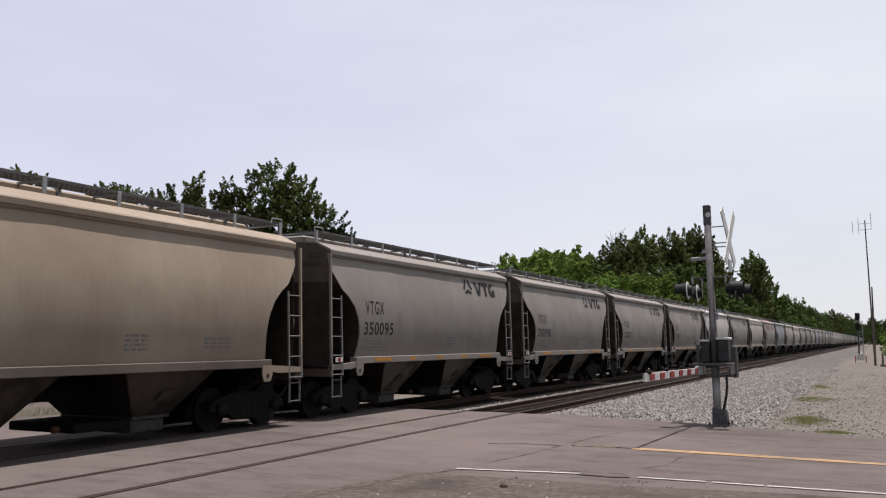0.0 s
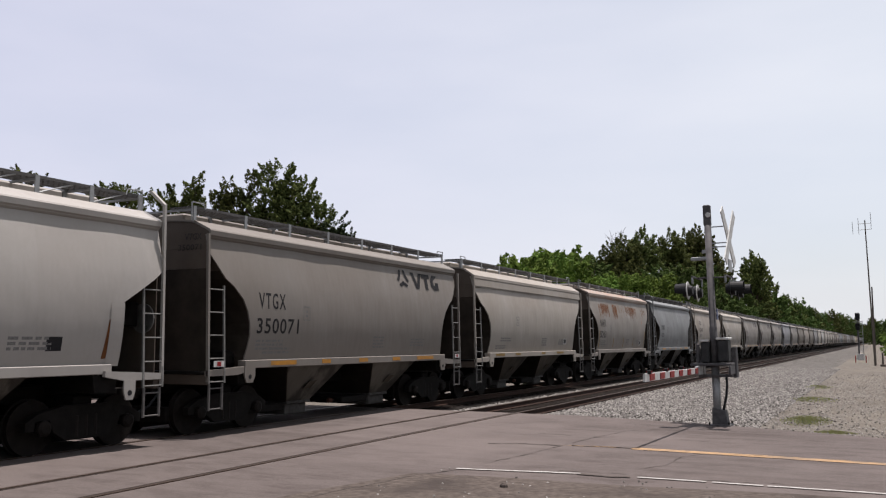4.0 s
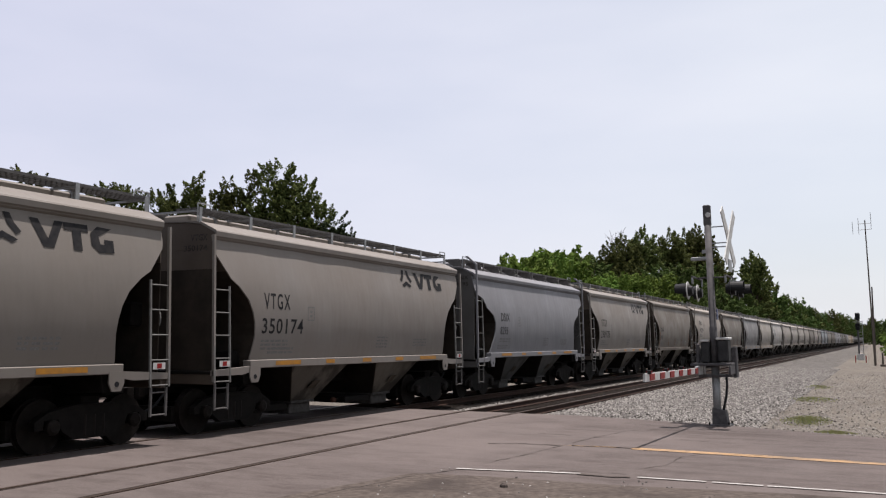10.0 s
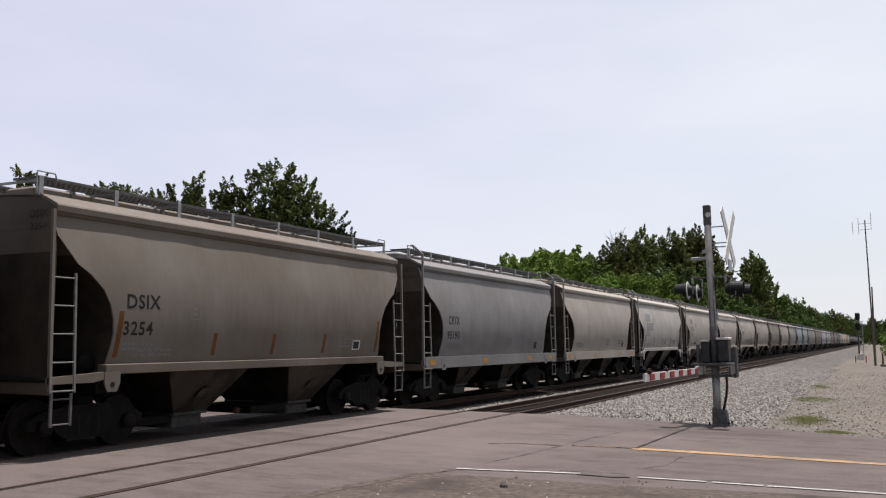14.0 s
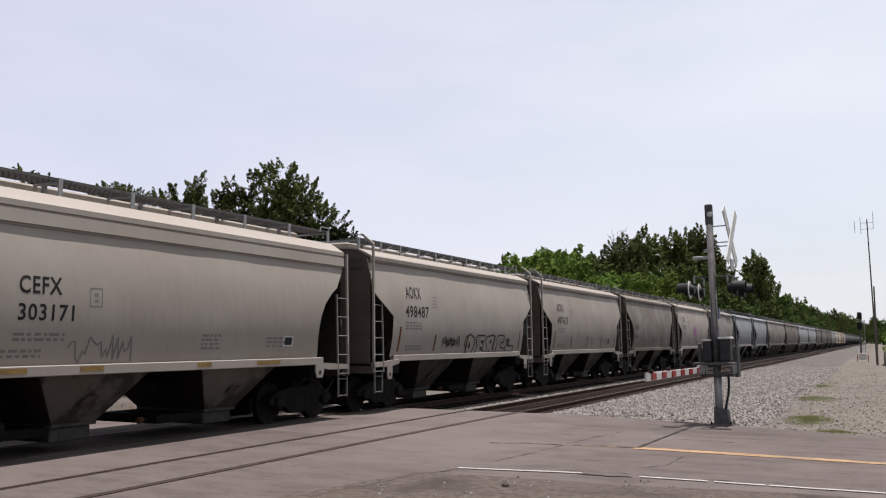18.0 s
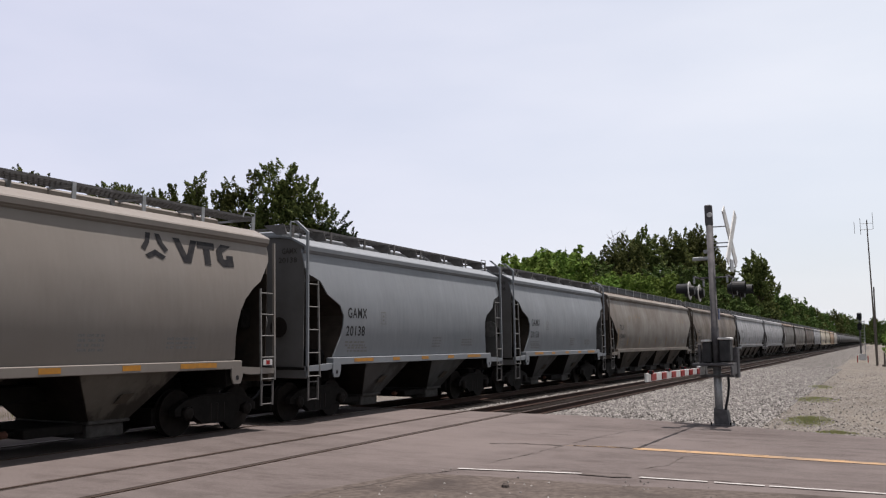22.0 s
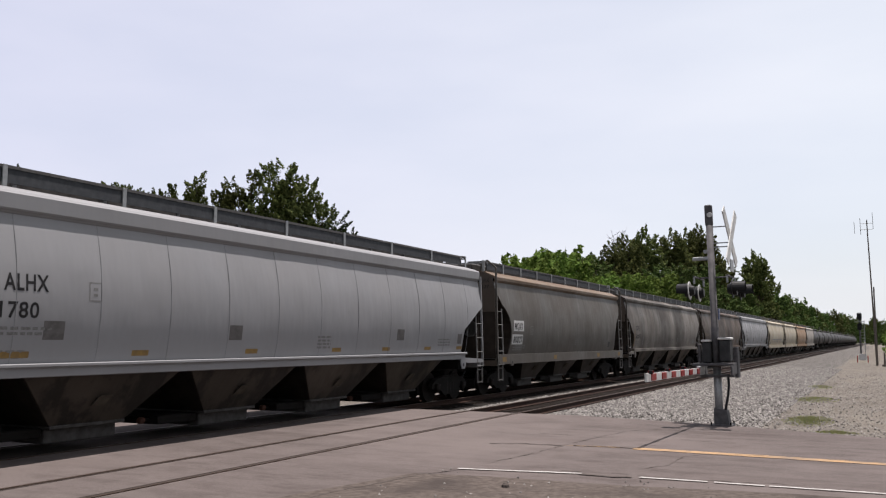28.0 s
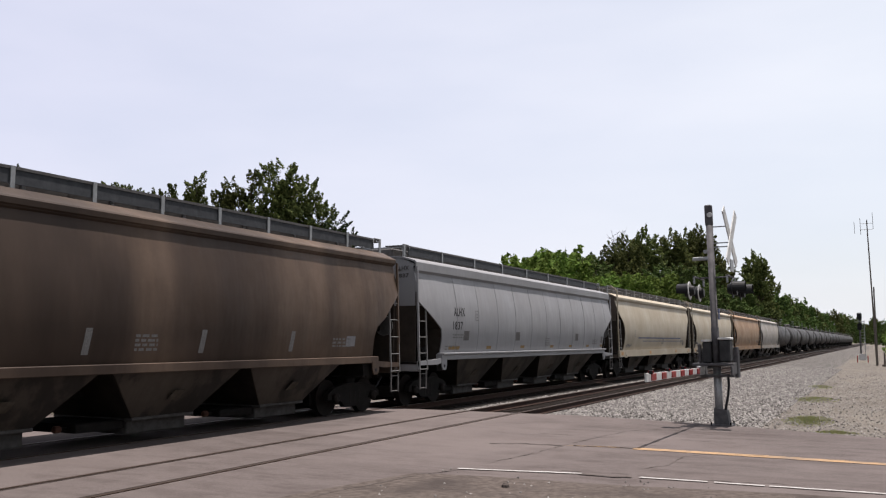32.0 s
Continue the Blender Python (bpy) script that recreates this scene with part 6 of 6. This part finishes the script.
# the wood along the line
def wood_kinds(size, leaves, dense):
    return [lobed_tree(31, heaped(31, 15, 11, 15, 0.22), (0, 0), M_LEAF_MID, size, leaves, 1.05, 0.62, dense, "green broadleaf woodland tree"),
            lobed_tree(32, heaped(32, 17, 10, 16, 0.25), (0, 0), M_LEAF_DARK, size, leaves, 1.05, 0.58, dense, "dark green broadleaf woodland tree"),
            lobed_tree(33, heaped(33, 13, 10, 13, 0.2), (0, 0), M_LEAF_MID, size, leaves, 1.0, 0.56, dense, "green broadleaf woodland tree"),
            lobed_tree(34, heaped(34, 8, 8, 12, 0.12), (0, 0), M_LEAF_BRIGHT, size * 0.85, leaves, 0.85, 0.48, dense, "bright green bushy tree"),
            lobed_tree(35, heaped(35, 16, 8, 15, 0.22), (0, 0), M_LEAF_DARK, size, leaves, 1.2, 0.5, dense, "dark green upright woodland tree")]


NEAR_KINDS = wood_kinds(0.23, 36, 8.0)
FAR_KINDS = wood_kinds(0.44, 11, 6.0)
WOOD = [
    (3, -26, 58, 0.72), (3, -27, 63, 1.0), (3, -27, 66, 1.2), (3, -27, 71, 1.37), (3, -28, 78, 1.44), (3, -28, 83, 1.5), (3, -27, 90, 1.25), (3, -27, 97, 1.34), (3, -27, 105, 1.38), (3, -26, 114, 1.42),
    (1, -33, 104, 0.82), (2, -33, 111, 1.15), (4, -33, 120, 1.06), (4, -33, 128, 1.24), (4, -33, 137, 1.3), (2, -33, 147, 1.12), (4, -33, 160, 1.42), (4, -33, 174, 1.5), (1, -33, 190, 1.15),
    (0, -36, 112, 1.06), (1, -37, 124, 1.0), (2, -37, 134, 1.2), (2, -28, 126, 1.05), (2, -27.5, 138, 1.1), (0, -28, 150, 1.05), (2, -28, 164, 1.2), (0, -28, 178, 1.2), (4, -29.5, 170, 1.42), (4, -28.4, 178, 1.18),
    (2, -29, 196, 1.15), (2, -28, 212, 1.2), (4, -27, 229, 1.5), (4, -28.5, 237, 1.4), (2, -27, 252, 1.05), (0, -27, 268, 1.15), (2, -27, 285, 1.3), (4, -27, 305, 1.08), (0, -27, 325, 1.12), (1, -27, 345, 1.0),
    (0, -27, 367, 1.2), (2, -26, 392, 1.25), (1, -26, 423, 1.0), (0, -26, 455, 1.1), (2, -26, 490, 1.25), (4, -26, 530, 1.2), (1, -25, 580, 1.2), (0, -24, 640, 1.4), (1, -24, 700, 1.3), (0, -22, 780, 1.5),
    (0, -20, 860, 1.5), (1, -20, 960, 1.5), (0, -5, 760, 1.3), (1, -3, 640, 1.1), (2, -1, 560, 1.1), (0, 1.5, 480, 0.9), (1, -6, 900, 1.5), (2, 3, 420, 0.9), (0, 3.5, 350, 0.75),
    (2, 4.2, 290, 0.7), (0, 4.4, 240, 0.55), (3, 3.6, 200, 0.9), (3, 3.2, 165, 0.75), (3, 2.9, 138, 0.65), (3, 2.5, 116, 0.5), (3, 2.0, 98, 0.36), (3, 1.75, 86, 0.3), (3, 1.9, 76, 0.3),
    (0, -30, 940, 1.5), (1, -23, 950, 1.4), (0, -17, 935, 1.3), (1, -13, 960, 1.2), (2, -9, 930, 1.3), (0, -5, 945, 1.15), (2, -1, 930, 1.2), (1, 4, 950, 1.0), (0, 9, 930, 1.1), (2, 14, 940, 1.2),
]
used = set()
rows = [(kind, x, y, s, 500 + n) for n, (kind, x, y, s) in enumerate(WOOD)]
rows += [((1, 4)[n % 2], -24.5 - 4.5 * (n % 2), 1.5 * n, 0.33 + 0.0025 * n, 900 + n) for n in range(22)]
for kind, x, y, s, seed in rows:
    rnd = random.Random(seed)
    near = 40 < y < 240 and x < -20
    ob = (NEAR_KINDS if near else FAR_KINDS)[kind]
    if (near, kind) in used:
        ob = copy_thing(ob, Matrix.Identity(4))
    used.add((near, kind))
    put(ob, x, y, -0.42, rnd.uniform(0, 6.28), s * (0.95 if x < -32 else 1.0), rnd.uniform(0.93, 1.07))

# bare dead limbs above the wood
dead = thing("dead_tree", "bare grey dead tree top above the wood", "tree")
dead.location = (-35.6, 131.5, -0.42)
g = empty_geo()
rnd = random.Random(77)
tube(g, (0, 0, 0), (0.3, 0, 14), 0.3, 0.14, 8)
for k in range(16):
    a = (0.3, 0, 13.4 + 0.1 * k)
    b = (0.3 + rnd.uniform(-1.6, 1.0), rnd.uniform(-1, 1), 16.6 + rnd.uniform(0, 2.8))
    tube(g, a, b, 0.07, 0.02, 5, False)
    for _ in range(3):
        q = rnd.uniform(0.5, 0.95)
        p = tuple(a[i] + (b[i] - a[i]) * q for i in range(3))
        tube(g, p, (p[0] + rnd.uniform(-0.8, 0.8), p[1] + rnd.uniform(-0.6, 0.6), p[2] + rnd.uniform(0.3, 1.2)), 0.03, 0.012, 4, False)
part("limb", g, M_POLE, dead)

# ---------------------------------------------------------------- loose stones and grass


def stones(name, n, area, size, z, seed, label):
    rnd = random.Random(seed)
    g = empty_geo()
    v, f = g
    while n > 0:
        x, y = rnd.uniform(area[0], area[1]), area[2] + (area[3] - area[2]) * rnd.random() ** 1.6
        h = z(x, y)
        if h is None:
            continue
        n -= 1
        s = size * rnd.uniform(0.5, 1.4)
        i = len(v)
        a = rnd.uniform(0, 3)
        c, d = math.cos(a), math.sin(a)
        for px, py, pz in ((1, 0, 0.1), (0.1, 0.8, -0.1), (-0.9, 0.1, 0.15), (-0.1, -0.8, 0), (0.1, 0.1, 0.75), (0, 0, -0.6)):
            px, py, pz = px * s * rnd.uniform(0.7, 1.2), py * s * rnd.uniform(0.7, 1.2), pz * s * rnd.uniform(0.7, 1.2)
            v.append((x + px * c - py * d, y + px * d + py * c, h + pz))
        for p in range(4):
            f.append((i + p, i + (p + 1) % 4, i + 4))
            f.append((i + (p + 1) % 4, i + p, i + 5))
    return tagged(part(name, g, M_STONE), label, "stones", kind="stuff")


def edge(x):
    """Where the pavement ends and the gravel begins."""
    return 21.75 - (x + 7.0) * 0.25 if x < -3.6 else 20.9 - (x + 3.6) * 0.42


def bank(x, y):
    return None if y < edge(x) + 0.02 else -0.12 + (0.09 * math.sin(math.pi * min(max((x + 8.2) / 5.3, 0), 1)) * min(1, (y - edge(x)) / 2) if x < -2.9 else 0)


# the ballast shoulder along the siding, with an uneven foot
rnd = random.Random(41)
g = empty_geo()
ys = [edge(-8.0) + 0.4 + (0.35 + 0.004 * k) * k for k in range(260)]
for k, y in enumerate(ys):
    toe = -2.9 + 0.5 * noise.noise((y * 0.35, 3.0, 0)) + 0.25 * noise.noise((y * 1.3, 8.0, 0))
    low = min(0.02 + 0.02 * k, 0.1)
    for q in range(9):
        x = -8.2 + (toe + 8.2) * q / 8
        h = -0.126 + low * math.sin(math.pi * q / 8) ** 0.8 + 0.03 * noise.noise((x * 1.1, y * 0.8, 1.0)) * math.sin(math.pi * q / 8)
        yy = max(y, edge(x) + 0.05 + 0.02 * k)
        g[0].append((x, yy, h if q < 8 else -0.15))
    if k:
        for q in range(8):
            i = (k - 1) * 9 + q
            g[1].append((i, i + 1, i + 10, i + 9))
tagged(part("ballast_shoulder", g, M_BALLAST), "grey crushed-stone ballast shoulder along the siding", "ballast", kind="structure")
stones("ballast_stones", 38000, (-8.3, -2.6, 20.6, 70), 0.037, bank, 5, "loose grey ballast stones beside the siding")
stones("ballast_stones", 6000, (-11.5, -10.75, 21.9, 60), 0.045, lambda x, y: -0.2, 6, "loose grey ballast stones between the tracks")
stones("gravel_stones", 6000, (-4.5, 6, 19.0, 60), 0.03, bank, 7, "loose pebbles on the gravel yard")
stones("road_grit", 260, (-6, 3, 8.5, 12.0), 0.018, lambda x, y: 0.0, 8, "grit and pebbles on the oily shoulder")
rock = tagged(part("rock", lathe(empty_geo(), [(-0.02, 0.03), (0.0, 0.055), (0.03, 0.05), (0.055, 0.02)], (-4.45, 10.75, 0.0), "z", 7), M_TAR), "small dark stone on the shoulder", "stone")


def grass_patch(name, cx, cy, rx, ry, n, tall, seed):
    rnd = random.Random(seed)
    g = empty_geo()
    for _ in range(n):
        a, r = rnd.uniform(0, 6.28), rnd.random() ** 0.6
        x, y = cx + rx * r * math.cos(a), cy + ry * r * math.sin(a)
        h = tall * rnd.uniform(0.4, 1.2) * (1.1 - r)
        lx, ly = rnd.uniform(-0.5, 0.5) * h, rnd.uniform(-0.5, 0.5) * h
        i = len(g[0])
        g[0].extend([(x - 0.008, y, -0.13), (x + 0.008, y, -0.13), (x + lx, y + ly, -0.13 + h)])
        g[1].append((i, i + 1, i + 2))
    return tagged(part(name, g, M_GRASS), "low green weeds growing in the gravel", "weeds", kind="stuff")


grass_patch("weeds", -1.75, 24.3, 0.65, 1.7, 1100, 0.11, 1)
grass_patch("weeds", -1.0, 21.4, 0.5, 0.35, 500, 0.08, 2)
grass_patch("weeds", -2.2, 33.0, 0.9, 1.6, 700, 0.12, 3)
grass_patch("weeds", -2.6, 42.0, 0.7, 2.0, 500, 0.12, 4)
grass_patch("weeds", -19.5, 16.0, 2.5, 8.0, 5000, 0.35, 5)

# ---------------------------------------------------------------- the train's run


def run(t):
    """Metres that the train has gone towards the camera, measured from the middle of the clip."""
    q = (t - 16.0) / 16.0
    return 268.995 * q - 3.304 * q ** 2 - 0.408 * q ** 3 + 0.253 * q ** 4


def motions():
    times = [2.0 * k for k in range(17)]
    for k, (car, kind) in enumerate(BUILT):
        half = SPECS[kind]["length"] / 2 - 0.62
        walk(car, [(t, pose(TRAIN_X, LEAD[k] + half - run(t), 0)) for t in times])
    for k, car in enumerate(TANKS):
        walk(car, [(t, pose(TRAIN_X, 387.2 + 18.4 * k + TANK_L / 2 - run(t), 0)) for t in times])


motions()
